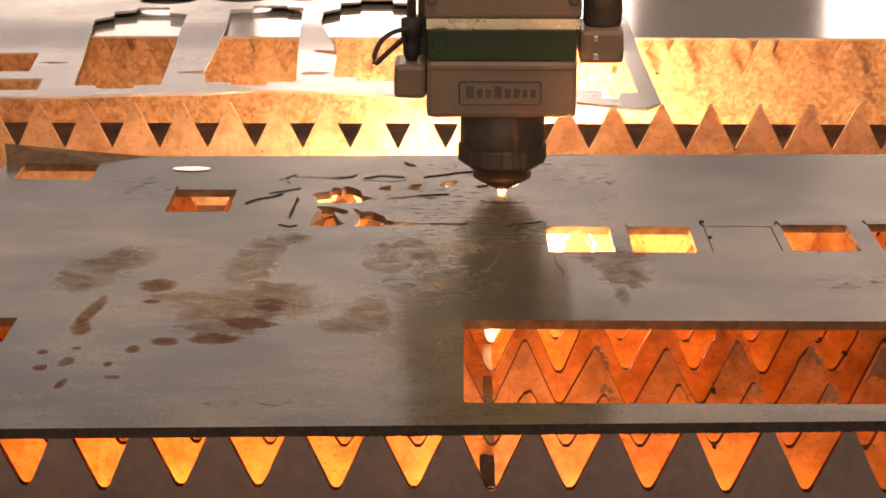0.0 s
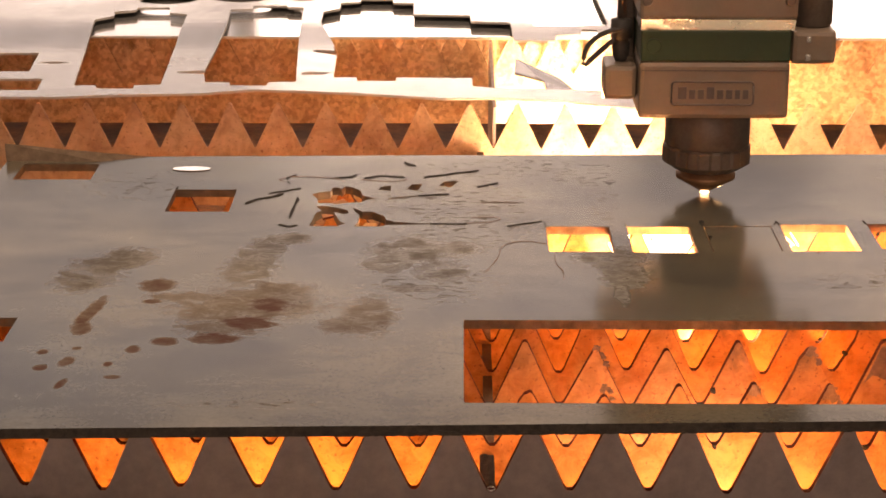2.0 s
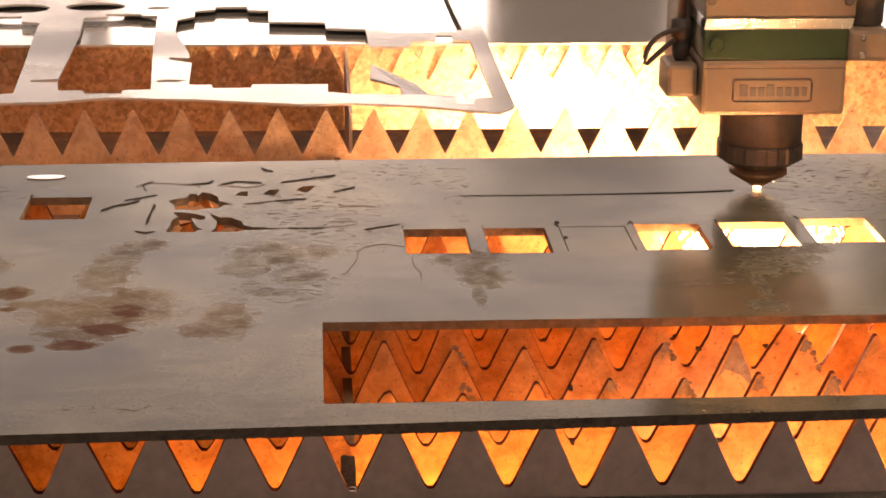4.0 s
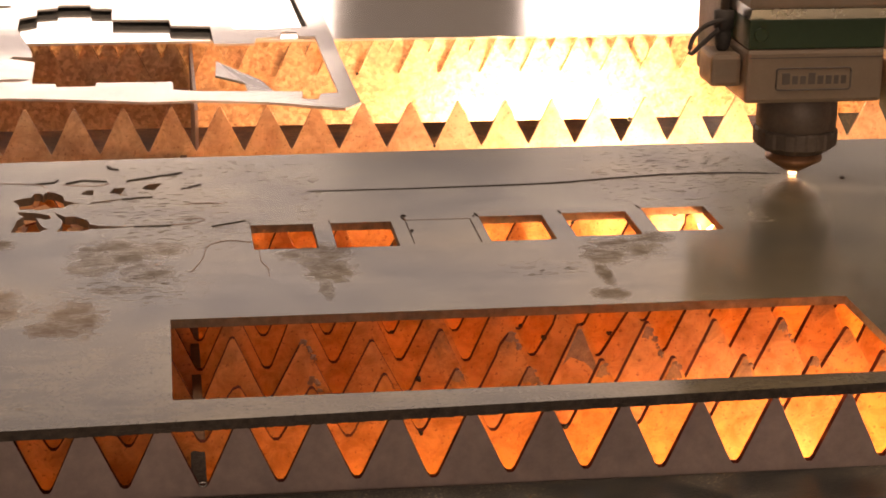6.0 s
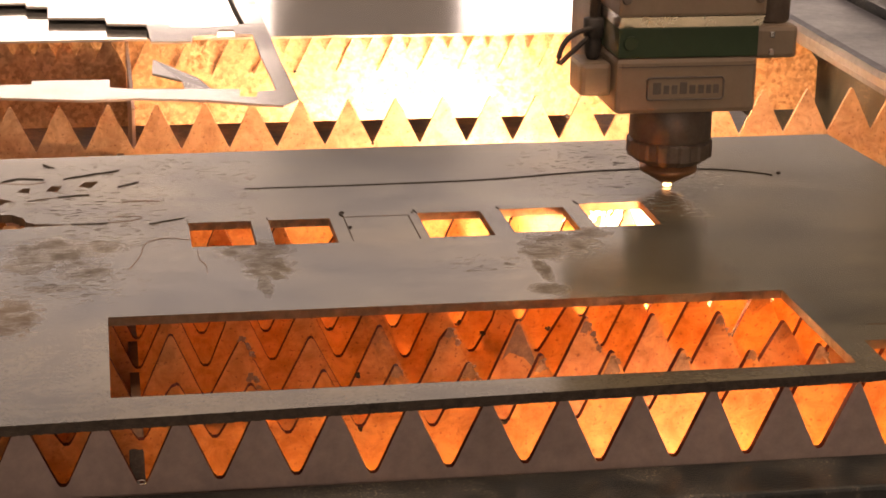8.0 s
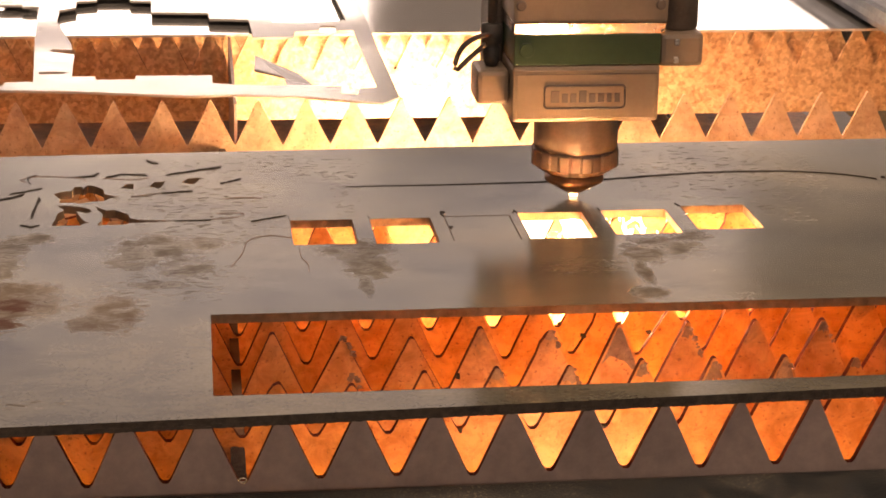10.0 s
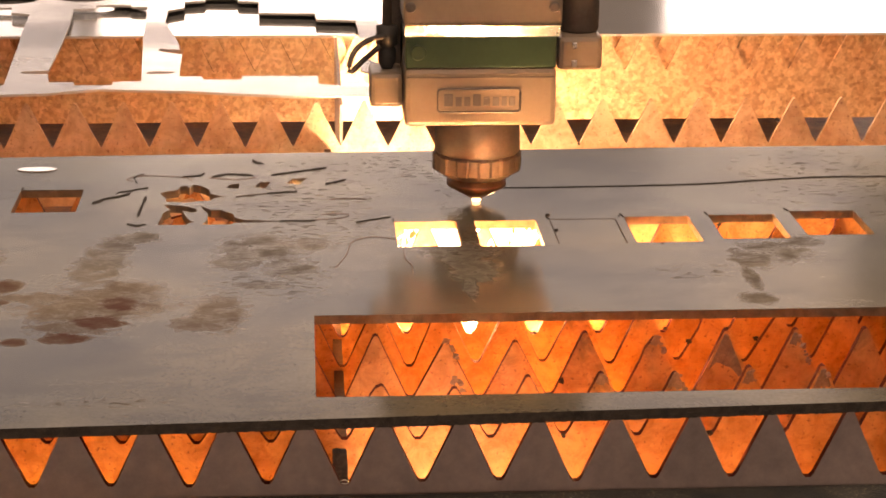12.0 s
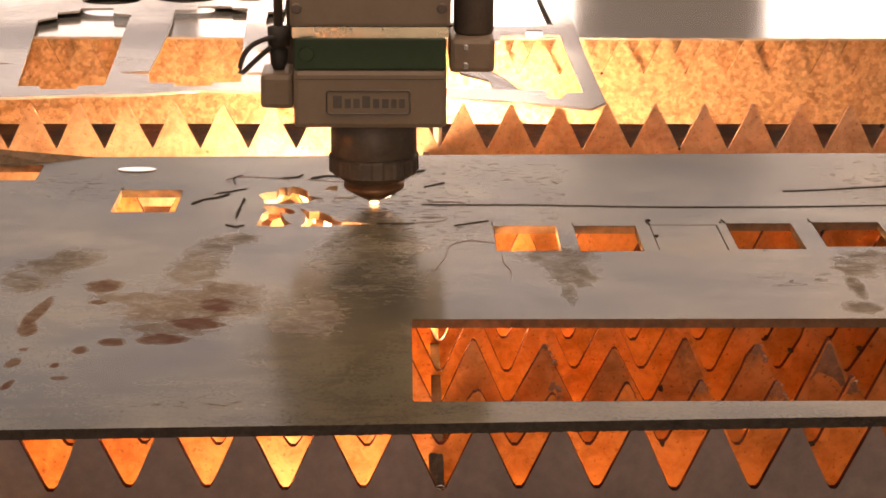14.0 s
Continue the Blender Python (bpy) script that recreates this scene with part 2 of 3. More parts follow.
BADGE = surface("badge_grey", (0.10, 0.085, 0.075), (0.15, 0.13, 0.11), 30, (0.4, 0.6), 0.1, 0.05)
GREEN = surface("green_anodised", (0.032, 0.068, 0.036), (0.044, 0.088, 0.048), 20, (0.3, 0.45), 0.3, 0.04)
ALU = surface("aluminium", (0.55, 0.55, 0.54), (0.7, 0.7, 0.68), 30, (0.2, 0.32), 1.0, 0.05)
DARKSTEEL = surface("dark_steel", (0.12, 0.095, 0.078), (0.19, 0.155, 0.13), 40, (0.45, 0.62), 0.35, 0.15)
COPPER = surface("copper_nozzle", (0.30, 0.14, 0.075), (0.46, 0.25, 0.14), 60, (0.38, 0.55), 0.7, 0.1)
RUBBER = surface("black_rubber", (0.03, 0.028, 0.026), (0.06, 0.055, 0.05), 50, (0.5, 0.7), 0, 0.1)
def spattered_paint():
    """Dark teal machine paint, worn, with bright specks of spatter."""
    m, t, p = material("machine_paint")
    v = coords(t)
    broad, fine = noise_tex(t, coords(t, (1, 1, 0.4)), 26, 4, 0.6, 0.4), noise_tex(t, v, 620, 3, 0.65)
    base = ramp(t, broad, [(0.36, (0.010, 0.017, 0.018)), (0.62, (0.060, 0.062, 0.055))])
    specks = mixed(t, 1.0, ramp(t, fine, [(0.56, (0, 0, 0)), (0.66, (1, 1, 1))]), ramp(t, broad, [(0.46, (0, 0, 0)), (0.60, (0.9, 0.9, 0.9))]), "MULTIPLY")
    base = mixed(t, specks, base, (0.42, 0.36, 0.27))
    t.links.new(base, p.inputs["Base Color"])
    t.links.new(ramp(t, specks, [(0.0, (0.1,) * 3), (1.0, (0.7,) * 3)]), p.inputs["Metallic"])
    t.links.new(ramp(t, broad, [(0.3, (0.28,) * 3), (0.7, (0.5,) * 3)]), p.inputs["Roughness"])
    bump(t, p, fine, 0.5)
    return m


FRAME = spattered_paint()
RAILPAINT = surface("blue_grey_paint", (0.07, 0.08, 0.10), (0.13, 0.14, 0.16), 14, (0.3, 0.5), 0.1, 0.1)
WALL = surface("hall_wall", (0.50, 0.50, 0.49), (0.6, 0.6, 0.58), 1.5, (0.7, 0.9), 0, 0.1)
CONCRETE = surface("hall_floor", (0.20, 0.20, 0.19), (0.3, 0.29, 0.28), 2.0, (0.6, 0.9), 0, 0.2)
SPOT = glow("cutting_spot", (1.0, 0.74, 0.42), 9)
CORE = glow("melt_stream", (1.0, 0.84, 0.58), 1100)
SPARK = glow("molten_sparks", (1.0, 0.48, 0.16), 80)
SPLASH = glow("melt_splash", (1.0, 0.64, 0.34), 820)
HOTSPARK = glow("white_hot_sparks", (1.0, 0.84, 0.58), 430)
PLUME = glow("spark_plume", (1.0, 0.86, 0.62), 9)
GOLDSPARK = glow("yellow_sparks", (1.0, 0.55, 0.19), 88)
FLARE = glow("flaring_sparks", (1.0, 0.84, 0.66), 68)


# ---- building helpers ----
def part(name, bm, mat, parent=None, label=""):
    """One mesh object from a bmesh built in plan units."""
    for v in bm.verts:
        v.co *= U
    me = bpy.data.meshes.new(name)
    bmesh.ops.recalc_face_normals(bm, faces=bm.faces)
    bm.to_mesh(me)
    bm.free()
    for mt in mat if isinstance(mat, (list, tuple)) else [mat]:
        me.materials.append(mt)
    ob = new(name, me)
    ob.parent = parent
    return tagged(ob, label)


def empty(name, x, y, z, label, category, group="", kind=""):
    ob = new(name)
    ob.matrix_basis = pose(x * U, y * U, z * U)
    return tagged(ob, label, category, group, kind)


def box(x0, x1, y0, y1, z0, z1, bevel=0.0, bm=None):
    bm = bm or bmesh.new()
    made = bmesh.ops.create_cube(bm, size=1)["verts"]
    for v in made:
        v.co = Vector(((x0 + x1) / 2 + v.co.x * (x1 - x0), (y0 + y1) / 2 + v.co.y * (y1 - y0), (z0 + z1) / 2 + v.co.z * (z1 - z0)))
    if bevel:
        es = list({e for v in made for e in v.link_edges})
        bmesh.ops.bevel(bm, geom=es, offset=bevel, segments=2, affect="EDGES", profile=0.6)
    return bm


def lathe(profile, steps=40, cx=0.0, cy=0.0, bm=None, ripple=0.0, ribs=0):
    """A turned shape from (radius, z) pairs about the upright axis."""
    bm = bm or bmesh.new()
    rings = []
    for r, z in profile:
        ring = []
        for k in range(steps):
            a = 2 * math.pi * k / steps
            rr = r * (1 - (ripple if ribs and (k * ribs // steps) % 2 else 0))
            ring.append(bm.verts.new((cx + rr * math.cos(a), cy + rr * math.sin(a), z)))
        rings.append(ring)
    for a, b in zip(rings, rings[1:]):
        for k in range(steps):
            f = bm.faces.new((a[k], a[(k + 1) % steps], b[(k + 1) % steps], b[k]))
            f.smooth = not ribs
    bm.faces.new(rings[0][::-1])
    bm.faces.new(rings[-1])
    return bm


def sheet(outer, holes, z0, z1):
    """A flat sheet with cut-outs: faces, and walls round every outline. Material 0 on the faces, 1 on the cut edges."""
    bm = bmesh.new()
    edges = []
    for loop in [outer, *holes]:
        vs = [bm.verts.new((x, y, z1)) for x, y in loop]
        edges += [bm.edges.new((vs[i], vs[(i + 1) % len(vs)])) for i in range(len(vs))]
    bmesh.ops.triangle_fill(bm, use_beauty=True, use_dissolve=False, edges=edges, normal=(0, 0, 1))
    top = list(bm.faces)
    ext = bmesh.ops.extrude_face_region(bm, geom=top)
    for v in [g for g in ext["geom"] if isinstance(g, bmesh.types.BMVert)]:
        v.co.z = z0
    bm.normal_update()
    for f in bm.faces:
        f.material_index = 0 if abs(f.normal.z) > 0.5 else 1
    return bm


def tube(points, r, steps=10, bm=None):
    """A bent round bar along points."""
    bm = bm or bmesh.new()
    pts = [Vector(p) for p in points]
    rings = []
    for i, p in enumerate(pts):
        d = (pts[min(i + 1, len(pts) - 1)] - pts[max(i - 1, 0)]).normalized()
        q = d.to_track_quat("Z", "Y")
        rings.append([bm.verts.new(p + q @ Vector((r * math.cos(2 * math.pi * k / steps), r * math.sin(2 * math.pi * k / steps), 0))) for k in range(steps)])
    for a, b in zip(rings, rings[1:]):
        for k in range(steps):
            bm.faces.new((a[k], a[(k + 1) % steps], b[(k + 1) % steps], b[k])).smooth = True
    bm.faces.new(rings[0][::-1])
    bm.faces.new(rings[-1])
    return bm


def arc(p0, p1, p2, n=14):
    """Points on a smooth bend from p0 to p2, drawn towards p1."""
    return [tuple((1 - s) ** 2 * a + 2 * s * (1 - s) * b + s * s * c for a, b, c in zip(p0, p1, p2)) for s in [k / n for k in range(n + 1)]]


# ---- hall round the machine ----
def hall():
    def slab(name, x0, x1, y0, y1, z0, z1, mat):
        return tagged(part(name, box(x0 / U, x1 / U, y0 / U, y1 / U, z0 / U, z1 / U), mat), kind="structure")
    slab("floor", -6, 6, -6, 6.4, -1.1, -1.0, CONCRETE)
    slab("wall_west", -6.2, -6, -6, 6.4, -1.0, 4.0, WALL)
    slab("wall_east", 6, 6.2, -6, 6.4, -1.0, 4.0, WALL)
    # unseen south wall, with an opening added for the front fill
    for x0, x1, z0, z1 in ((-6.2, 6.2, -1.0, 0.88), (-6.2, 6.2, 2.32, 4.0), (-6.2, -1.32, 0.88, 2.32), (1.72, 6.2, 0.88, 2.32)):
        slab("wall_south", x0, x1, -6.2, -6, z0, z1, WALL)
    # north wall with three low windows and a long upper opening added for the north fill
    for x0, x1, z0, z1 in ((-6.2, 6.2, -1.0, 0.3), (-6.2, 6.2, 1.26, 1.7), (-6.2, 6.2, 3.1, 4.0), (-6.2, -3.0, 1.7, 3.1), (2.25, 6.2, 1.7, 3.1), (-6.2, -2.52, 0.3, 1.26), (-0.88, -0.78, 0.3, 1.26), (0.66, 1.38, 0.3, 1.26), (3.2, 6.2, 0.3, 1.26)):
        slab("wall_north", x0, x1, 6.4, 6.6, z0, z1, WALL)
    # unseen roof, with an opening added for the overhead fill
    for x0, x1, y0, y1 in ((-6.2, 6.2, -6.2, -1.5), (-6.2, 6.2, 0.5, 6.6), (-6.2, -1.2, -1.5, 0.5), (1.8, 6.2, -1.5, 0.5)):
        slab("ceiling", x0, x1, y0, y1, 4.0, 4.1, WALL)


hall()


# ---- cutting table ----
PITCH, VALLEY, FOOT = 0.3622, -0.402, -0.86


# burnt teeth: row, place along the slat, depth of the burn, weight on one flank
CRUSTS = [(-0.165, 2.14, 0.2, 0.0), (-0.165, 2.51, 0.06, 0.2), (-0.165, 3.24, 0.05, 0.12), (-0.165, 1.77, 0.05, 0.1), (-0.69, 1.77, 0.08, 0.1), (-0.69, 2.14, 0.06, 0.06), (-0.69, 2.51, 0.10, 0.05),
          (-0.69, 2.88, 0.12, 0.04), (-0.69, 3.25, 0.05, 0.0), (-0.69, 3.61, 0.06, 0.1), (-0.69, 1.4, 0.05, 0.05), (-0.69, 0.68, 0.04, 0.08), (0.29, 2.15, 0.06, 0.1), (-0.165, 0.68, 0.03, 0.15)]


def slag_crust(ob, phase, near, depth, flank, seed):
    """Grey burnt crust on the tip of a tooth, with lumps of slag down one flank."""
    n = round((near / 1.02 + 0.0235 - phase) / PITCH - 0.5) if near > 1.2 else round((near - phase) / PITCH - 0.5)
    xv = phase + n * PITCH
    xt = xv + max(xv - 1.2, 0) * 0.02 + PITCH / 2
    rnd = random.Random(seed * 100 + n)
    top = -0.075
    bm = bmesh.new()
    side = []
    for sgn in (-1, 1):
        run = []
        for k in range(6):
            d = depth * k / 5 * (1.0 if sgn < 0 else 1.15)
            run.append((xt + sgn * (0.010 + d * 0.40 + rnd.uniform(-0.004, 0.003)), top - d))
        side.append(run)
    foot = [(xt + 0.012 + depth * 0.42 * (1 - 2 * s), top - depth * rnd.uniform(0.75, 1.3)) for s in (0.12, 0.25, 0.4, 0.55, 0.7, 0.85)]
    pts = side[0][::-1] + side[1] + foot
    vs = [bm.verts.new((x, -0.005, z)) for x, z in pts]
    es = [bm.edges.new((vs[i], vs[(i + 1) % len(vs)])) for i in range(len(vs))]
    bmesh.ops.triangle_fill(bm, use_beauty=True, use_dissolve=False, edges=es, normal=(0, -1, 0))
    ext = bmesh.ops.extrude_face_region(bm, geom=list(bm.faces))
    for v in [g for g in ext["geom"] if isinstance(g, bmesh.types.BMVert)]:
        v.co.y = 0.002
    part("slag_crust", bm, CRUST, ob, "grey burnt crust on a tooth")
    for k in range(int(flank * 60)):
        d = flank * rnd.random()
        lump = bmesh.new()
        bmesh.ops.create_icosphere(lump, subdivisions=1, radius=rnd.uniform(0.006, 0.016))
        for v in lump.verts:
            v.co *= 1 + 0.8 * noise.noise(v.co * 60 + Vector((k * 3, n, seed)))
            v.co += Vector((xt + 0.014 + d * 0.42 + rnd.uniform(-0.012, 0.004), -0.002, top - d))
        part("slag_bead", lump, CRUST, ob, "grey lump of slag")


def slat(y, phase, x0, x1, mat, wear, seed, turn=0.0, tips=-0.056):
    """A serrated upright support strip; burnt tips are lower and ragged."""
    rnd = random.Random(seed)
    top = []
    n0, n1 = int((x0 - phase) / PITCH) - 1, int((x1 - phase) / PITCH) + 1
    for n in range(n0, n1):
        xv = phase + n * PITCH
        xv += max(xv - 1.2, 0) * 0.02
        if not x0 < xv < x1 - PITCH:
            continue
        d = rnd.uniform(-0.012, 0.012)
        blunt = 0.35 if mat in (OLDRUST, TANRUST) else 1.0
        for a in (-0.026, -0.012, 0.012, 0.026):
            top.append((xv + a * blunt, VALLEY + d * blunt + (0.016 * blunt if abs(a) > 0.02 else 0.0)))
        tip = tips - (rnd.random() ** 4) * 0.10 * wear
        if tips < -0.06:
            tip = min(-0.053, -0.108 + 0.03 * (xv - 0.1)) - (rnd.random() ** 4) * 0.05
        xt = xv + PITCH / 2
        if rnd.random() < 0.25 * wear:
            for s in (0.55, 0.75, 0.9):
                top.append((xv + 0.026 + (PITCH / 2 - 0.036) * s + rnd.uniform(-0.012, 0.012), VALLEY + 0.016 + (tip - VALLEY) * s))
        top += [(xt - 0.012, tip - 0.006), (xt, tip), (xt + 0.012, tip - 0.006)]
    pts = [(x0, FOOT), (x0, VALLEY)] + top + [(x1, VALLEY), (x1, FOOT)]
    bm = bmesh.new()
    vs = [bm.verts.new((x, 0, z)) for x, z in pts]
    es = [bm.edges.new((vs[i], vs[(i + 1) % len(vs)])) for i in range(len(vs))]
    bmesh.ops.triangle_fill(bm, use_beauty=True, use_dissolve=False, edges=es, normal=(0, -1, 0))
    ext = bmesh.ops.extrude_face_region(bm, geom=list(bm.faces))
    for v in [g for g in ext["geom"] if isinstance(g, bmesh.types.BMVert)]:
        v.co.y = 0.028 if mat in (OLDRUST, TANRUST) else 0.040
    bm.normal_update()
    for f in bm.faces:
        f.material_index = 0 if abs(f.normal.y) > 0.5 else 1
    ob = part("support_slat", bm, (mat, mat if mat in (OLDRUST, TANRUST) else SLATEDGE))
    ob.matrix_basis = pose(0, y * U, 0, 0, 0, turn)
    for k in range(5 if wear else 2):
        n = rnd.randrange(2, 11)
        xc = phase + n * PITCH + rnd.choice((0.0, 0.01, 0.06, 0.15))
        xc += max(xc - 1.2, 0) * 0.02
        zc = VALLEY + max(abs(xc - phase - n * PITCH) - 0.02, 0) * 2.0 if rnd.random() < 0.7 else VALLEY - rnd.uniform(0.05, 0.2)
        b = bmesh.new()
        bmesh.ops.create_icosphere(b, subdivisions=2, radius=rnd.uniform(0.007, 0.017))
        for v in b.verts:
            v.co *= 1 + 0.9 * noise.noise(v.co * 70 + Vector((k * 7, seed, 0)))
            v.co.y *= 0.6
            v.co += Vector((xc, 0.0, zc))
        part("slag_bead", b, SLAG, ob, "black bead of slag")
    for row, xt, depth, side in CRUSTS:
        if row == y:
            slag_crust(ob, phase, xt, depth, side, seed)
    return tagged(ob, "serrated rusty steel support slat with pointed burnt teeth", "support slat", "slats of the cutting table")


ROWS = [(-1.213, 0.493, 0, -0.5, -0.056), (-0.69, 0.502, 1, 0, -0.085), (-0.165, 0.494, 1, 0, -0.056), (0.29, 0.512, 1, 0, -0.056), (0.77, 0.518, 1, 0, -0.056),
        (1.27, 0.50, 1, 0, -0.056), (1.78, 0.51, 1, 0, -0.056), (2.84, 0.50, 1, 0, -0.056)]
# the front slat takes the shaded grey, the others the orange rust
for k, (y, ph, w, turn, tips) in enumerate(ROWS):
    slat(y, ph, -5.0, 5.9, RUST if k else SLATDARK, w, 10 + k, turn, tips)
slat(4.88, 0.593, -6.0, 6.6, TANRUST, 0, 31)
slat(7.42, 0.252, -6.0, 6.6, OLDRUST, 0, 32)
slat(7.450, 0.433, -6.0, 6.6, OLDRUST, 0, 34)
slat(9.9, 0.46, -6.0, 6.6, OLDRUST, 0, 33)


def table_frame():
    ob = empty("cutting_table", 0, 0, -2.4, "painted steel cutting table frame under the slats", "machine table")
    def add(name, b, mat=FRAME, label=""):
        for v in b.verts:
            v.co.z += 2.4
        return part(name, b, mat, ob, label)
    add("front_beam", box(-6.5, 8, -1.62, -1.245, -1.5, -0.437, 0.02))
    for x, y in ((-6.3, -1.0), (7.2, -1.0), (-6.3, 9.5), (7.2, 9.5), (-6.3, 19.8), (7.2, 19.8)):
        leg = box(x - 0.4, x + 0.4, y - 0.25, y + 0.25, -9.0, -1.45, 0.03)
        box(x - 0.6, x + 0.6, y - 0.45, y + 0.45, -9.09, -8.98, 0.0, leg)
        add("leg", leg)
    add("side_beam", box(-6.5, -6.1, -1.2, 20, -1.5, -0.3, 0.02))
    add("tray", box(-6.1, 7.3, -1.2, 20, -2.4, -2.3), RUST, "rusty catch tray under the slats")
    add("back_beam", box(-6.5, 8, 20, 20.4, -1.5, -0.3, 0.02))
    add("side_rail", box(5.9, 6.75, 2.0, 20, 0.03, 0.23, 0.07), RAILPAINT)
    add("side_wall", box(6.75, 6.85, -1.2, 20, -1.5, 0.3), FRAME)
    add("divider", box(0.105, 0.155, -0.10, 4.86, -1.1, -0.425), SOOT, "sooty cross sheet between two suction bays")
    # black end, wider on the left than the sheet to stand for its shadow
    end = box(0.080, 0.152, -1.18, -0.70, -0.8, -0.445, 0.008)
    bmesh.ops.subdivide_edges(end, edges=end.edges, cuts=4, use_grid_fill=True)
    for v in end.verts:
        v.co.x += 0.008 * noise.noise(v.co * 30)
        v.co.z += 0.014 * noise.noise(v.co * 25)
    add("divider_front", end, SLAG, "slag-blackened cross sheet end, widened left as its shadow")
    ring = tube([(0.128 + 0.018 * math.cos(a), -1.222, -0.385 + 0.010 * math.sin(a)) for a in [math.pi * k / 8 for k in range(17)]], 0.004, 8)
    add("metal_ring", ring, ALU, "small bright metal ring on the slat")
    add("divider_middle", box(0.085, 0.155, -0.65, -0.145, -1.0, -0.43, 0.01), SOOT, "sooty cross sheet")
    add("divider_rear", box(0.225, 0.25, 4.91, 7.41, -1.35, -0.09), SLATDARK, "sooty cross sheet at the rear")
    return ob


table_frame()


# ---- the sheet being cut ----
def rect(x0, x1, y0, y1):
    return [(x0, y0), (x1, y0), (x1, y1), (x0, y1)]


HORSE_BODY = [(-0.95, 2.28), (-0.91, 2.32), (-0.84, 2.35), (-0.83, 2.43), (-0.79, 2.44), (-0.77, 2.39), (-0.75, 2.47), (-0.70, 2.44), (-0.645, 2.36), (-0.635, 2.26), (-0.57, 2.21), (-0.53, 2.195), (-0.60, 2.165), (-0.63, 2.11),
              (-0.70, 2.10), (-0.785, 2.065), (-0.82, 2.085), (-0.90, 2.09), (-0.905, 2.17)]
HORSE_LEG = [(-0.92, 1.615), (-0.905, 1.75), (-0.90, 1.86), (-0.865, 1.93), (-0.91, 2.03), (-0.835, 2.02), (-0.765, 1.99), (-0.705, 1.935), (-0.70, 1.875), (-0.73, 1.86), (-0.79, 1.905), (-0.76, 1.78), (-0.735, 1.70), (-0.70, 1.66), (-0.735, 1.645), (-0.75, 1.61)]
HORSE_TAIL = [(-0.655, 1.61), (-0.63, 1.69), (-0.63, 1.84), (-0.66, 1.91), (-0.68, 2.0), (-0.615, 1.91), (-0.555, 1.91), (-0.475, 1.815), (-0.465, 1.745), (-0.41, 1.70), (-0.28, 1.68), (-0.15, 1.665), (-0.28, 1.65), (-0.46, 1.64), (-0.495, 1.61)]
HOLES = [
    rect(0.0, 3.646, -1.115, 0.0),
    rect(-1.82, -1.43, 1.9, 2.38),
    rect(0.49, 0.865, 1.14, 1.62), rect(0.97, 1.34, 1.13, 1.62), rect(1.885, 2.28, 1.165, 1.67),
    rect(2.405, 2.81, 1.21, 1.69), rect(2.92, 3.325, 1.265, 1.75),
    rect(-2.90, -2.40, 2.60, 2.97), rect(-2.95, -2.31, -0.34, 0.01),
    rect(3.80, 4.9, -1.12, -0.82), rect(1.425, 1.83, 1.155, 1.64), rect(3.91, 4.05, -0.60, -0.585),
    HORSE_BODY, HORSE_LEG, HORSE_TAIL,
    [(-0.54, 2.39), (-0.51, 2.47), (-0.46, 2.48), (-0.46, 2.36)], [(-0.36, 2.4), (-0.33, 2.51), (-0.26, 2.52), (-0.29, 2.37)], [(-0.16, 2.48), (-0.12, 2.58), (-0.03, 2.6), (-0.08, 2.44)],
    [(-0.47, 2.168), (-0.28, 2.242), (-0.28, 2.262), (-0.47, 2.200)],
    [(-1.91 + 0.13 + 0.13 * math.cos(a), 2.855 + 0.07 * math.sin(a)) for a in [2 * math.pi * k / 16 for k in range(16)]],
]


def ribbon(points, width, z0, z1, seed=0):
    """A narrow strip along plan points, tapered to its ends."""
    rnd = random.Random(seed)
    left, right = [], []
    pts = [Vector((*p, 0)) for p in points]
    for i, p in enumerate(pts):
        d = (pts[min(i + 1, len(pts) - 1)] - pts[max(i - 1, 0)]).normalized()
        w = width * (0.35 if i in (0, len(pts) - 1) else rnd.uniform(0.4, 1.35)) / 2
        left.append((p.x - d.y * w, p.y + d.x * w))
        right.append((p.x + d.y * w, p.y - d.x * w))
    return sheet(left + right[::-1], [], z0, z1)


def work_sheet():
    outer = [(-3.03, -1.47), (0.0, -1.375), (5.45, -1.19), (5.25, 1.8), (5.12, 3.27), (2.6, 3.265), (-0.5, 3.205), (-2.1, 3.16), (-2.40, 3.03), (-3.03, 3.03)]
    plate = sheet(outer, HOLES, -0.05, 0.0)
    # the front outer edge gets the dim tone
    for f in plate.faces:
        if f.material_index and f.calc_center_median().y < -1.17 and abs(f.normal.y) > 0.5:
            f.material_index = 2
    ob = part("steel_sheet", plate, (PLATE, EDGE, OUTEREDGE))
    tagged(ob, "grey mill-scale steel sheet with cut-outs lying on the slats", "steel sheet")
    lip = bmesh.new()
    a = [lip.verts.new(c) for c in ((-3.03, 3.03, 0.0), (-2.40, 3.03, 0.0), (-2.1, 3.16, 0.0), (-2.6, 3.10, 0.06), (-3.05, 3.08, 0.11))]
    lip.faces.new(a)
    ext = bmesh.ops.extrude_face_region(lip, geom=list(lip.faces))
    for v in [g for g in ext["geom"] if isinstance(g, bmesh.types.BMVert)]:
        v.co.z -= 0.05
    # duller colour than the sheet stands for the lip's dark reflection
    part("bent_lip", lip, EDGE, ob, "corner lip bent upwards, coloured dark for its reflection")
    rnd = random.Random(91)
    dross = bmesh.new()
    x = -0.6
    while x < 5.3:
        y = -1.375 + x * (0.185 / 5.45 if x > 0 else 0.095 / 3.03)
        w, h = rnd.uniform(0.008, 0.035), rnd.uniform(0.0003, 0.0015)
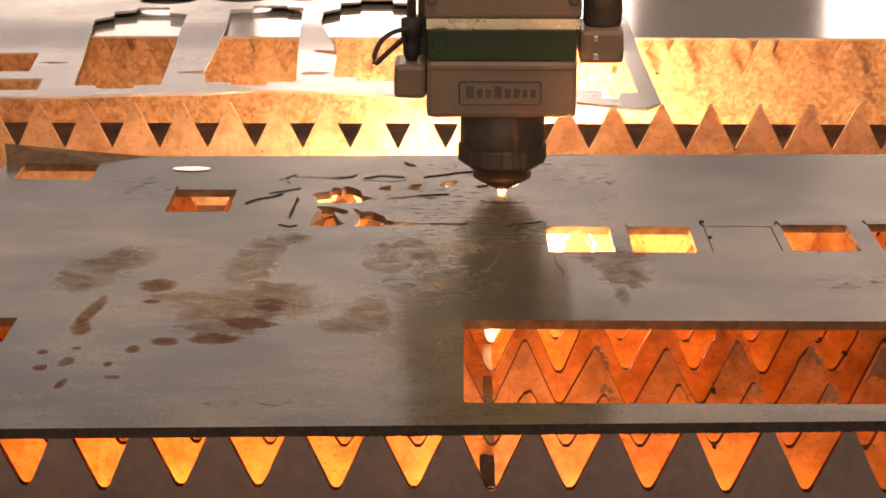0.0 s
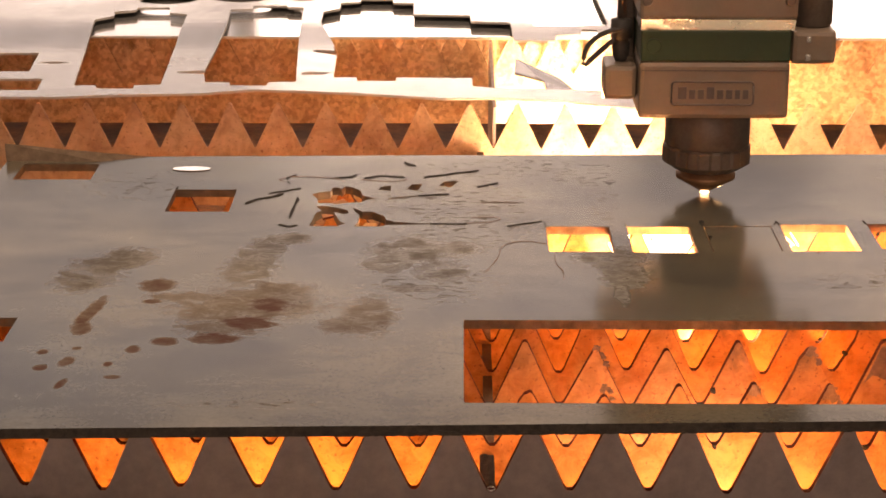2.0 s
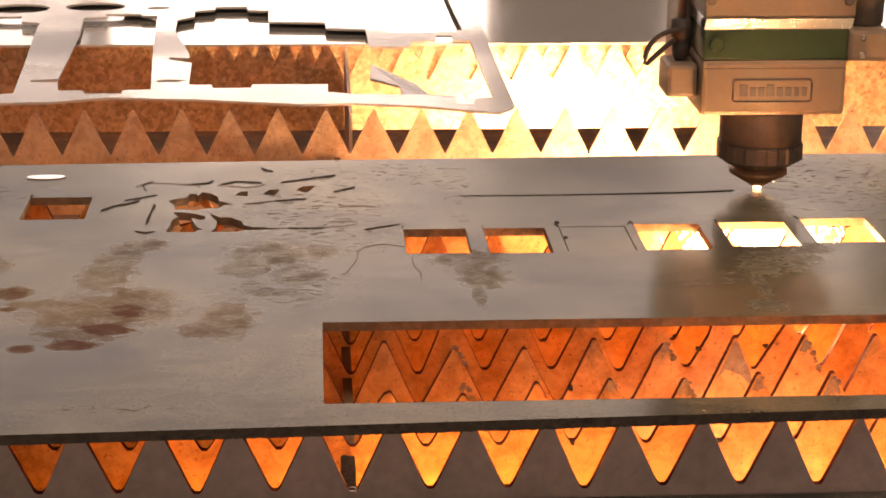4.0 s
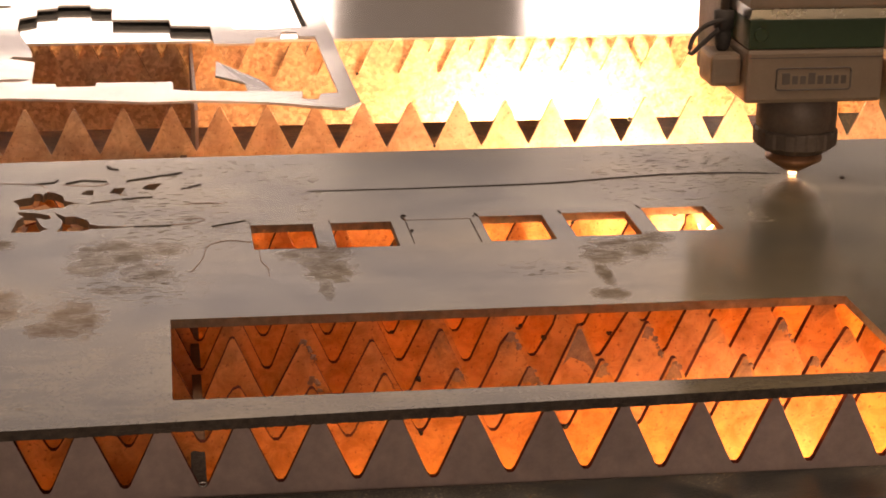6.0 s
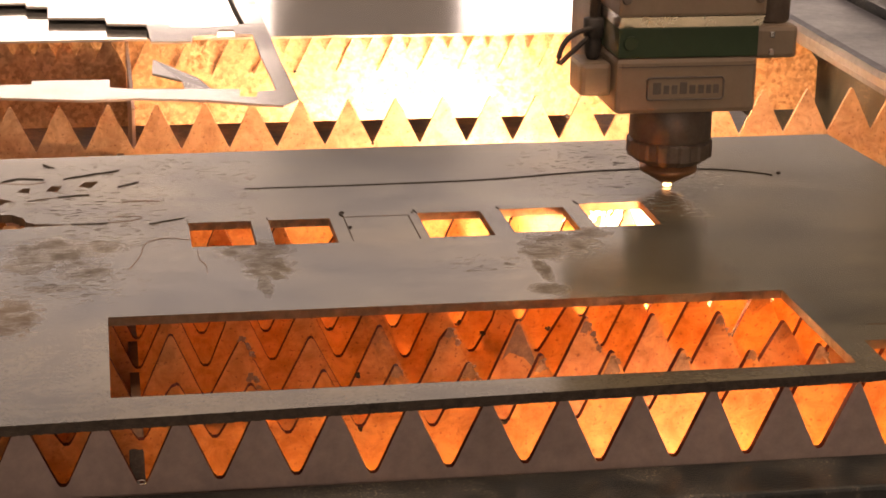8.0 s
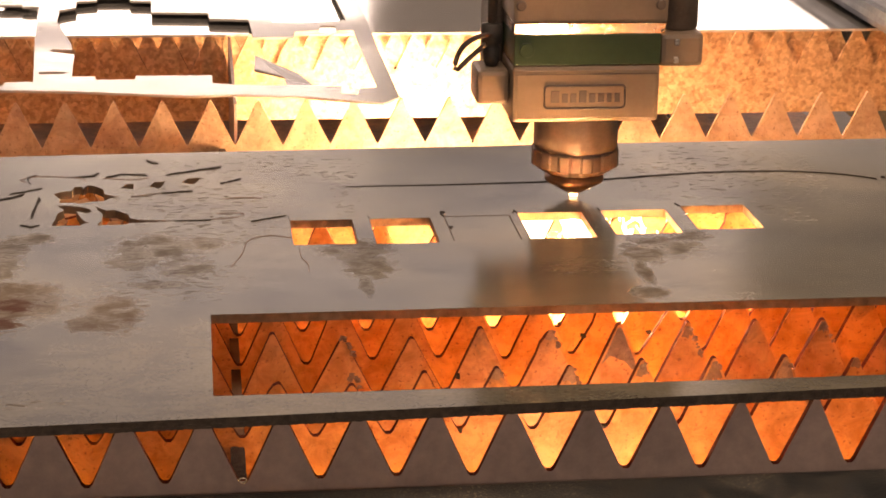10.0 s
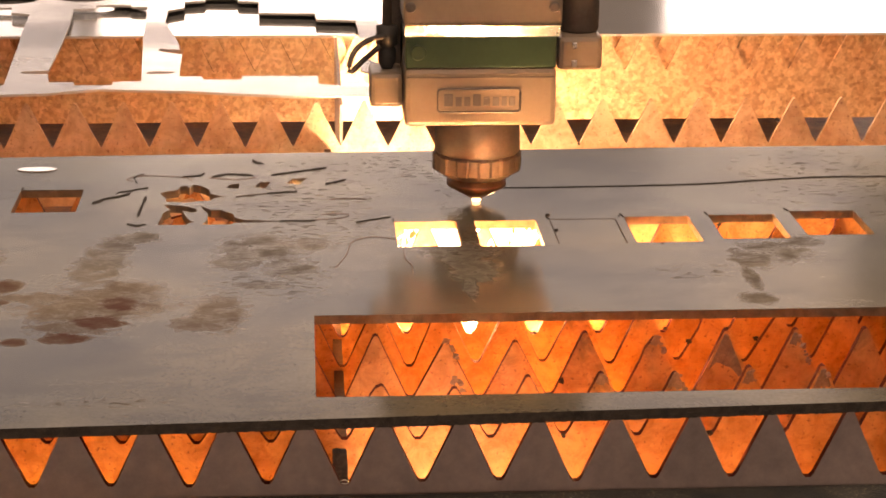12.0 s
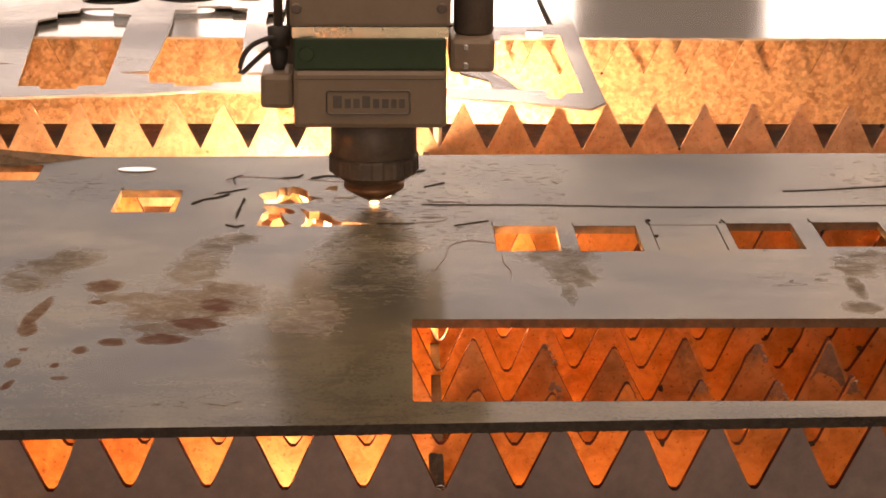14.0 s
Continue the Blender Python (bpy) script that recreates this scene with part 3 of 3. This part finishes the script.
        box(x, x + w, y - rnd.uniform(0.002, 0.004), y + 0.03, -0.05 - h, -0.05 + rnd.uniform(0.006, 0.026), 0.0, dross)
        x += w * rnd.uniform(0.7, 2.4)
    for v in dross.verts:
        v.co += Vector((0, 0.001, 0.0015)) * noise.noise(v.co * 40)
    tagged(part("dross", dross, OUTEREDGE, ob, "black dross hanging along the cut edge"), kind="stuff")
    blank = part("cut_blank", sheet(rect(1.432, 1.823, 1.162, 1.633), [], -0.05, -0.002), (PLATE, EDGE))
    tagged(blank, "steel blank still sitting in its cut outline", "cut part")


work_sheet()


def oval_slug():
    """The oval blank, tipped a little in its hole so that it catches the window."""
    b = sheet([(0.125 * math.cos(a), 0.062 * math.sin(a)) for a in [2 * math.pi * k / 20 for k in range(20)]], [], -0.04, 0.0)
    ob = part("oval_blank", b, (BRIGHT, EDGE))
    ob.matrix_basis = pose(-1.78 * U, 2.855 * U, 0.004 * U, -2.6, 0, 0)
    tagged(ob, "small bright oval steel blank tipped in its hole", "cut part")


oval_slug()

def offcuts():
    """Small cut-out scraps that have tipped into their holes."""
    for (x, y, z), (w, l), turn in (((-0.80, 2.24, -0.075), (0.20, 0.13), (24, -10, 15)), ((-0.69, 2.20, -0.06), (0.07, 0.16), (-20, 28, -12)), ((-0.86, 1.76, -0.085), (0.12, 0.20), (16, 34, 20)),
                                    ((-0.75, 1.72, -0.09), (0.09, 0.16), (22, -30, -16)), ((-0.55, 1.78, -0.08), (0.14, 0.16), (28, 18, 30)), ((-0.45, 2.41, -0.06), (0.05, 0.08), (20, 10, 0)), ((-0.30, 2.43, -0.06), (0.07, 0.09), (26, -14, 10))):
        scrap = sheet([(-w / 2, -l / 2), (w * 0.3, -l / 2), (w / 2, -l * 0.1), (w * 0.35, l / 2), (-w * 0.2, l * 0.4), (-w / 2, l * 0.1)], [], -0.02, 0.0)
        ob = part("offcut", scrap, (SCRAP, SLATEDGE))
        ob.matrix_basis = pose(x * U, y * U, z * U, *turn)
        tagged(ob, "small heat-tinted steel scrap tipped in a cut-out", "offcut", "scraps in the cut-outs")


offcuts()

GROOVES = [[(-1.35, 2.07), (-1.28, 2.17), (-1.2, 2.21), (-1.13, 2.29)],
           [(-1.22, 2.29), (-1.12, 2.35), (-1.03, 2.41)],
           [(-1.03, 2.2), (-1.04, 2.02), (-1.05, 1.77)],
           [(-1.1, 1.64), (-1.04, 1.6), (-0.99, 1.63)],
           [(-1.11, 2.52), (-1.14, 2.65), (-1.08, 2.72)],
           [(-0.83, 2.65), (-0.72, 2.67), (-0.69, 2.74)],
           [(-0.64, 2.64), (-0.53, 2.71), (-0.38, 2.67)],
           [(-0.39, 3.04), (-0.35, 2.96), (-0.31, 2.95)],
           [(-0.26, 2.67), (-0.1, 2.74), (0.1, 2.84)],
           [(0.09, 2.45), (0.15, 2.49), (0.22, 2.55)],
           [(-0.28, 2.25), (-0.18, 2.27), (-0.09, 2.29)],
           [(-0.2, 1.665), (0.0, 1.66), (0.02, 1.67)], [(0.26, 1.62), (0.34, 1.66), (0.47, 1.72)], [(0.49, 1.62), (0.487, 1.65), (0.484, 1.69)], [(0.97, 1.62), (0.967, 1.65), (0.964, 1.68)],
           [(1.43, 1.64), (1.42, 1.67), (1.41, 1.70)], [(1.885, 1.67), (1.88, 1.70), (1.87, 1.74)], [(2.405, 1.69), (2.40, 1.72), (2.395, 1.75)], [(2.92, 1.75), (2.91, 1.78), (2.90, 1.81)], [(-1.82, 2.38), (-1.815, 2.41), (-1.81, 2.44)]]
for k, g in enumerate(GROOVES):
    if k < 11:
        wander = random.Random(70 + k)
        fine = []
        for (x0, y0), (x1, y1) in zip(g, g[1:]):
            fine += [(x0 + (x1 - x0) * q / 4 + wander.uniform(-0.005, 0.005), y0 + (y1 - y0) * q / 4 + wander.uniform(-0.006, 0.006)) for q in range(4)]
        g = fine + [g[-1]]
    ob = part("burnt_groove", ribbon(g, (0.03, 0.012, 0.02, 0.026, 0.008, 0.018, 0.026, 0.03, 0.03, 0.022, 0.014)[k] * 0.72 if k < 11 else 0.008, -0.002, 0.005, k), SLAG)
    tagged(ob, "black burnt groove with slag on the steel sheet", "burn mark", "burnt grooves on the sheet")


# fine lines scorched into the scale
def smooth(points, n=6):
    out = []
    for i in range(len(points) - 1):
        p0, p1, p2, p3 = (Vector(points[max(min(j, len(points) - 1), 0)]) for j in (i - 1, i, i + 1, i + 2))
        for q in range(n):
            u = q / n
            out.append(tuple(0.5 * (2 * p1 + (p2 - p0) * u + (2 * p0 - 5 * p1 + 4 * p2 - p3) * u * u + (3 * p1 - p0 - 3 * p2 + p3) * u ** 3)))
    return out + [points[-1]]


for k, (line, width) in enumerate((([(0.12, 0.76), (0.19, 1.0), (0.23, 1.24), (0.35, 1.33), (0.48, 1.28)], 0.004), ([(0.52, 1.13), (0.52, 0.92), (0.55, 0.8), (0.55, 0.65)], 0.004),
                                   ([(0.02, 1.68), (0.15, 1.70), (0.22, 1.76), (0.18, 1.80), (0.05, 1.79)], 0.005), ([(0.10, 2.1), (0.2, 2.12), (0.34, 2.1)], 0.012), ([(-1.14, 2.56), (-1.18, 2.61), (-1.08, 2.68), (-0.83, 2.64), (-0.76, 2.56)], 0.006), ([(-0.66, 2.62), (-0.47, 2.57), (-0.36, 2.62)], 0.008))):
    tagged(part("scorch_line", ribbon(smooth(line), width, -0.002, 0.0025, 40 + k), CRUST), "thin brown scorched line on the steel sheet", "burn mark", "scorched lines on the sheet")


# lumps of slag left at the starts of cuts
for k, (x, y, r) in enumerate(((1.43, 1.72, 0.03), (1.44, 1.42, 0.022), (1.86, 1.69, 0.014), (2.03, 1.14, 0.014), (4.42, 2.3, 0.026))):
    lump = bmesh.new()
    bmesh.ops.create_icosphere(lump, subdivisions=2, radius=r * 0.6)
    for v in lump.verts:
        v.co *= 1 + 0.7 * noise.noise(v.co * 60 + Vector((k * 5, 0, 0)))
        v.co.z = max(v.co.z * 0.45, -0.003)
        v.co += Vector((x, y, 0.001))
    tagged(part("slag_lump", lump, SLAG), "small black lump of slag on the steel sheet", "slag", "slag lumps on the sheet")


# ---- sheets lying behind ----
def back_sheets():
    ob = part("stock_sheet", sheet([(-7, 7.08), (6.05, 7.02), (6.15, 19), (-7, 19)], [], -0.022, 0.0), (BRIGHT, SKELEDGE))
    tagged(ob, "bright bare steel sheet resting on the rear slats", "steel sheet")
    outer = [(-6.5, 4.72), (-3.03, 4.75), (-2.62, 4.82), (-1.99, 4.87), (-1.58, 5.0), (-0.93, 4.92), (-0.12, 4.74), (0.26, 4.76), (0.76, 4.66), (1.33, 4.42), (1.46, 4.61), (1.45, 5.92), (1.44, 8.9), (1.40, 16), (-6.5, 16)]
    def oval(cx, cy, rx, ry):
        return [(cx + rx * math.cos(a), cy + ry * math.sin(a)) for a in [2 * math.pi * k / 24 for k in range(24)]]
    holes = [[(-3.22, 7.33), (-3.23, 7.48), (-3.09, 7.63), (-3.12, 7.82), (-2.94, 7.89), (-2.94, 8.02), (-2.65, 8.02), (-2.62, 7.78), (-2.45, 7.71), (-2.42, 6.94), (-2.32, 5.15), (-2.52, 5.13), (-2.51, 5.02), (-2.79, 5.02), (-2.81, 5.12), (-2.98, 5.12)],
             [(-2.05, 7.25), (-2.09, 7.94), (-1.89, 7.96), (-1.91, 8.12), (-1.6, 8.12), (-1.58, 8.04), (-1.44, 8.04), (-1.39, 6.82), (-1.29, 5.26), (-1.51, 5.24), (-1.5, 5.13), (-1.79, 5.13), (-1.8, 5.24), (-1.99, 5.24), (-2.03, 5.52), (-2.22, 5.54), (-2.26, 5.60), (-2.04, 5.64)],
             [(-1.08, 6.6), (-1.24, 7.37), (-1.25, 7.85), (-1.11, 7.98), (-1.12, 8.26), (-0.94, 8.31), (-0.94, 8.45), (-0.65, 8.45), (-0.64, 8.28), (-0.45, 8.25), (-0.44, 7.74), (0.06, 7.69), (0.07, 7.43), (0.41, 7.38), (0.43, 6.75), (0.77, 6.74), (0.79, 6.92), (1.0, 6.96), (1.02, 7.13),
              (1.15, 7.12), (1.15, 6.96), (1.30, 6.94), (1.32, 4.93), (1.18, 4.90), (1.15, 4.72), (1.03, 4.75), (1.05, 4.99), (0.26, 5.06), (0.07, 5.13), (0.07, 5.4), (-0.52, 5.41), (-0.52, 5.29), (-0.82, 5.29), (-0.83, 5.41), (-1.01, 5.41), (-1.03, 6.20), (-1.24, 6.34), (-1.22, 6.42), (-1.06, 6.38)],
             [(-3.8, 6.27), (-3.48, 6.28), (-3.42, 5.59), (-4.1, 5.59)], [(-4.0, 5.34), (-3.26, 5.34), (-3.23, 4.96), (-4.0, 4.96)],
             oval(-2.72, 8.40, 0.27, 0.22), oval(-2.04, 8.48, 0.27, 0.20), oval(-1.46, 8.40, 0.11, 0.06),
             [(-3.42, 5.9), (-3.3, 5.95), (-3.14, 5.9), (-3.3, 5.86)], [(-1.27, 5.57), (-1.18, 5.6), (-1.03, 5.57), (-1.1, 5.5), (-1.26, 5.5)],
             [(0.59, 7.55), (0.60, 9.4), (1.22, 9.4), (1.24, 8.2), (1.26, 7.32), (0.9, 7.24), (0.62, 7.26)]]
    skeleton = sheet(outer, holes, 0.004, 0.024)
    for k in range(9):
        bmesh.ops.bisect_plane(skeleton, geom=list(skeleton.verts) + list(skeleton.edges) + list(skeleton.faces), plane_co=(0, 6.3 + 0.15 * k, 0), plane_no=(0, 1, 0))
    for v in skeleton.verts:
        # the rear half has sprung up a little from the sheet below
        k = min(max((v.co.y - 6.3) / 1.2, 0.0), 1.0)
        v.co.z += 0.036 * k * k * (3 - 2 * k)
    ob = part("sheet_skeleton", skeleton, (SKEL, SKELEDGE))
    tab = bmesh.new()
    f = tab.faces.new([tab.verts.new(c) for c in ((0.64, 5.03, 0.02), (0.84, 5.0, 0.02), (0.75, 5.35, 0.035), (0.42, 5.95, 0.06), (0.40, 5.5, 0.045), (0.62, 5.3, 0.03))])
    ext = bmesh.ops.extrude_face_region(tab, geom=[f])
    for v in [g for g in ext["geom"] if isinstance(g, bmesh.types.BMVert)]:
        v.co.z -= 0.018
    part("bent_tab", tab, SKEL, ob, "pointed tab bent slightly upwards")
    tagged(ob, "thin leftover sheet skeleton with stepped cut-outs", "scrap sheet")


back_sheets()


# ---- the laser head ----
def laser_head():
    ob = empty("laser_head", 0, 0, 0, "grey and green laser cutting head with a tapered nozzle", "laser head")
    part("nozzle", lathe([(0.012, 0.038), (0.026, 0.030), (0.050, 0.034), (0.185, 0.115), (0.185, 0.14), (0.16, 0.15), (0.16, 0.17)], 36), COPPER, ob, "dark copper cone nozzle")
    part("collar", lathe([(0.16, 0.165), (0.2, 0.175), (0.275, 0.225), (0.275, 0.32), (0.262, 0.335)], 96, ripple=0.035, ribs=24), DARKSTEEL, ob, "ribbed nozzle nut")
    part("sensor_body", lathe([(0.255, 0.33), (0.262, 0.345), (0.262, 0.66)], 48), DARKSTEEL, ob)
    front = -0.36
    part("lens_housing", box(-0.465, 0.435, front, 0.5, 0.572, 0.925, 0.03), GREYPAINT, ob)
    part("seam", box(-0.452, 0.422, front - 0.003, front + 0.02, 0.868, 0.874), DARKSTEEL, ob)
    part("side_cheek", box(-0.525, -0.465, front + 0.43, 0.62, 0.61, 2.4, 0.02), DARKSTEEL, ob)
    part("green_band", box(-0.46, 0.43, front + 0.004, 0.5, 0.925, 1.115, 0.01), GREEN, ob, "green anodised band")
    b = box(-0.465, 0.445, front - 0.05, 0.5, 1.115, 1.19)
    for v in b.verts:
        if v.co.z < 1.15 and v.co.y < 0:
            v.co.y = front + 0.006
    part("ledge", b, ALU, ob, "bright aluminium bevelled ledge")
    up = part("upper_housing", box(-0.475, 0.455, front - 0.045, 0.5, 1.19, 2.4, 0.02), GREYPAINT, ob)
    for x in (-0.435, 0.405):
        b = lathe([(0.028, 0), (0.032, 0.01), (0.024, 0.025)], 16)
        bmesh.ops.rotate(b, verts=b.verts, matrix=Matrix.Rotation(radians(90), 3, "X"))
        bmesh.ops.translate(b, verts=b.verts, vec=(x, front - 0.045, 1.30))
        part("screw", b, DARKSTEEL, up)
    b = lathe([(0.045, 0), (0.045, 0.018), (0.039, 0.022)], 24)
    bmesh.ops.rotate(b, verts=b.verts, matrix=Matrix.Rotation(radians(90), 3, "X"))
    bmesh.ops.translate(b, verts=b.verts, vec=(-0.385, front + 0.01, 1.02))
    part("knob", b, GREEN, ob, "round green locking knob")
    # maker's plate: a rim and plain bars
    badge = part("badge", box(-0.26, 0.21, front - 0.003, front + 0.01, 0.672, 0.792), GREYPAINT, ob, "raised maker's plate with plain bars")
    rim = tube([(x, front - 0.003, z) for x, z in [(cx + 0.022 * math.cos(a), cz + 0.022 * math.sin(a)) for cx, cz, a0 in ((0.198, 0.780, 0), (-0.248, 0.780, 90), (-0.248, 0.684, 180), (0.198, 0.684, 270))
                for a in [radians(a0 + 15 * q) for q in range(7)]] + [(0.220, 0.780)]], 0.006, 6)
    part("rim", rim, BADGE, badge)
    x = -0.232
    for w, h in ((0.062, 0.074), (0.046, 0.056), (0.046, 0.056), (0.056, 0.074), (0.048, 0.056), (0.048, 0.056), (0.040, 0.056), (0.044, 0.056)):
        part("bar", box(x, x + w - 0.010, front - 0.006, front - 0.001, 0.698, 0.698 + h, 0.003), BADGE, badge)
        x += w + 0.006
    # side box, plug, cable and rod
    part("gas_block", box(-0.665, -0.47, front + 0.10, front + 0.42, 0.665, 0.875, 0.03), GREYPAINT, ob)
    part("plug", lathe([(0.03, 0.87), (0.05, 0.91), (0.055, 0.99), (0.04, 1.01), (0.065, 1.02), (0.065, 1.13), (0.03, 1.14)], 20, -0.56, front + 0.25), RUBBER, ob)
    part("rod", lathe([(0.028, 1.13), (0.028, 2.4)], 16, -0.56, front + 0.25), DARKSTEEL, ob)
    part("cable", tube(arc((-0.56, front + 0.2, 1.08), (-0.78, front + 0.2, 1.06), (-0.79, front + 0.2, 0.87)) + arc((-0.785, front + 0.2, 0.85), (-0.70, front + 0.2, 0.94), (-0.60, front + 0.2, 1.02))[1:], 0.016), RUBBER, ob, "looped black cable")
    arm = part("side_actuator", box(0.455, 0.72, front + 0.1, front + 0.5, 0.885, 1.09, 0.03), GREYPAINT, ob)
    part("actuator_barrel", lathe([(0.11, 1.09), (0.12, 1.11), (0.12, 2.4)], 24, 0.60, front + 0.3), DARKSTEEL, ob)
    for z in (0.93, 1.04):
        part("clamp_screw", box(0.535, 0.565, front + 0.085, front + 0.11, z - 0.02, z + 0.02, 0.006), ALU, arm)
    return ob


HEAD = laser_head()


def cutting_glow():
    """The white-hot cut under the nozzle and the spray of molten drops that it throws under the sheet."""
    ob = empty("spark_spray", 0, 0, 0, "white-hot cutting point with a spray of glowing molten sparks", "sparks", kind="stuff")
    b = bmesh.new()
    bmesh.ops.create_icosphere(b, subdivisions=2, radius=0.038)
    bmesh.ops.scale(b, verts=b.verts, vec=(0.75, 0.6, 0.28))
    bmesh.ops.translate(b, verts=b.verts, vec=(0, 0, 0.012))
    part("cutting_point", b, SPOT, ob, "white-hot molten point")
    part("melt_stream", lathe([(0.012, -0.06), (0.022, -0.2), (0.05, -0.5), (0.09, -0.85), (0.02, -1.0)], 12), CORE, ob, "white-hot stream of melt under the cut")
    # glowing streak along the cone, for its edge glint as well as a spark
    part("spark_glint", tube([(0.02, -0.01, 0.028), (0.06, -0.02, 0.042), (0.105, -0.03, 0.062)], 0.0010, 5), SPOT, ob, "thin spark and glint along the nozzle's edge")
    rnd = random.Random(5)
    flares = []
    # most clusters are hidden emitters, added to light the slats, rear wall and head
    # clusters: material, how many, along-table range, sideways shift, spread, depth range
    for mat, count, y0, y1, dx, spread, z0, z1 in ((GOLDSPARK, 36, -2.2, -1.0, 0.05, 0.30, -0.92, -1.12), (SPLASH, 20, -1.05, -0.5, 0.0, 0.11, -0.2, -0.55), (HOTSPARK, 26, 0.9, 2.3, -0.4, 0.3, -0.75, -1.1),
                                                 (HOTSPARK, 60, 3.9, 4.6, -0.6, 0.36, -1.08, -1.25), (FLARE, 20, -2.95, -2.35, -0.38, 0.15, -0.92, -1.1), (FLARE, 14, -3.25, -2.98, -0.34, 0.14, -0.92, -1.05), (PLUME, 900, -0.3, 0.5, 0.0, 0.19, -0.10, -0.50), (SPARK, 30, -2.2, -0.9, 0.0, 1.6, -0.92, -1.2), (GOLDSPARK, 18, -2.6, -0.9, -1.2, 2.6, -1.0, -1.5),
                                                 (GOLDSPARK, 24, 2.8, 4.4, 0.2, 0.8, -1.05, -1.3), (SPARK, 20, -3.5, -3.0, 0.0, 0.7, -0.92, -1.08), (SPARK, 44, -3.5, -3.0, -0.6, 2.4, -0.92, -1.1), (GOLDSPARK, 34, -3.5, -3.0, -1.6, 0.7, -0.92, -1.1)):
        b = bmesh.new()
        for k in range(count):
            y = rnd.uniform(y0, y1)
            x, z = dx + rnd.gauss(0, spread), rnd.uniform(z0, z1)
            l, r = rnd.uniform(0.08, 0.25), rnd.uniform(0.008, 0.018) * (0.4 if mat == PLUME else 1.0)
            d = Vector((rnd.gauss(0, 0.3), y if abs(y) > 0.3 else 0.3, -0.6)).normalized() * l
            tube([(x, y, z), (x + d.x, y + d.y, z + d.z)], r, 4, b)
        made = part("sparks", b, mat, ob, "streaks of molten drops, many added as light under the sheet")
        if y0 > 3.0 and dx == -0.6:
            rear = made
        if dx == -1.6:
            fore = made
        if mat == FLARE:
            flares.append(made)
    return ob, rear, fore, flares


GLOW, REAR_EMITTERS, FORE_EMITTERS, FLARES = cutting_glow()

CUT = [(0, 0.242, 2.33), (0.5, 0.561, 2.325), (1, 0.879, 2.32), (1.5, 1.197, 2.32), (2, 1.514, 2.32), (2.5, 1.842, 2.33), (3, 2.170, 2.34), (3.6, 2.55, 2.37),
       (4.2, 2.93, 2.44), (4.8, 3.30, 2.49), (5.5, 3.779, 2.487), (6, 4.112, 2.411), (6.5, 4.364, 2.26), (6.75, 4.29, 2.18), (7.0, 4.17, 2.154), (7.2, 4.06, 2.134), (8, 3.59, 2.08), (9, 2.95, 2.04),
       (9.5, 2.628, 2.02), (10, 2.294, 2.005), (10.5, 1.970, 2.0), (11, 1.650, 2.0), (11.5, 1.332, 2.01), (12, 1.018, 2.03), (12.5, 0.700, 2.05), (13, 0.385, 2.05), (13.5, 0.068, 2.06), (14, -0.223, 2.07)]


def kerf():
    """The fine slot that the beam leaves, in short lengths that open behind the nozzle."""
    ob = empty("cut_line", 0, 0, 0, "thin dark laser-cut slot in the steel sheet", "cut line", kind="stuff")
    pieces = []
    track = smooth([(x, y, 0) for t, x, y in CUT[2:-1]], 4)
    clock = smooth([(t, 0, 0) for t, x, y in CUT[2:-1]], 4)
    for k in range(len(track) - 1):
        a, b, t1 = Vector(track[k]), Vector(track[k + 1]), clock[k + 1][0]
        across = Vector((-(b - a).y, (b - a).x, 0)).normalized()
        back = t1 > 6.55
        # the gap is widest where the sheet has sprung most
        wide = [0.0025 + 0.006 * max(0.0, 1 - ((x - mid) / span) ** 2) for x in (a.x, b.x) for mid, span in [(1.7, 1.6) if back else (2.9, 1.9)]]
        bm = sheet([tuple((a + across * wide[0]).xy), tuple((a - across * wide[0]).xy), tuple((b - across * wide[1]).xy), tuple((b + across * wide[1]).xy)], [], 0.0, 0.004)
        opens = max(t1, 12.7) if back else max(t1, 3.4 + 0.1 * t1)
        closes = 13.0 if not back and b.x < 2.4 else None
        pieces.append((opens, closes, part("slot", bm, SLAG, ob)))
    return pieces


KERF = kerf()


def motions():
    rows = [(t, pose(x * U, y * U, 0)) for t, x, y in CUT]
    walk(HEAD, rows)
    walk(GLOW, rows)
    # the hidden rear emitters shift to set where the rear wall is brightest
    walk(REAR_EMITTERS, [(t, pose(dx * U, 0, 0)) for t, dx in ((0, 0.75), (1, 0.4), (2.5, 0.05), (5.5, -0.1), (6.5, -0.1), (9.5, 0.0), (11.5, 0.2), (13, 0.55), (13.5, 0.95), (14, 1.0))])
    # the fore emitters shift to brighten different front teeth
    walk(FORE_EMITTERS, [(t, pose(dx * U, 0, 0)) for t, dx in ((0, 0.1), (1.5, -0.3), (3, -1.2), (5.5, 0.8), (7.2, 0.8), (9.5, 0.3), (10.5, -0.2), (11.5, -0.6), (13, -0.3), (14, -0.1))])
    for flare in FLARES:
        walk(flare, [(t, pose(dx * U, 0, 0)) for t, dx in ((0, 0.25), (1.5, 0.05), (3, -0.1), (5.5, -0.35), (6.5, -0.6), (7.2, -0.5), (9.5, 0.0), (14, 0.0))])
    shut, cut = pose(0, 0, -0.012 * U), pose(0, 0, 0)
    for t, closes, piece in KERF:
        rows = [(0, shut), (t, shut), (min(t + 0.2, 14.0), cut)]
        if closes:
            rows += [(closes, cut), (closes + 0.7, shut), (14.0, shut)]
        elif t + 0.2 < 13.9:
            rows.append((14.0, cut))
        walk(piece, rows)



motions()
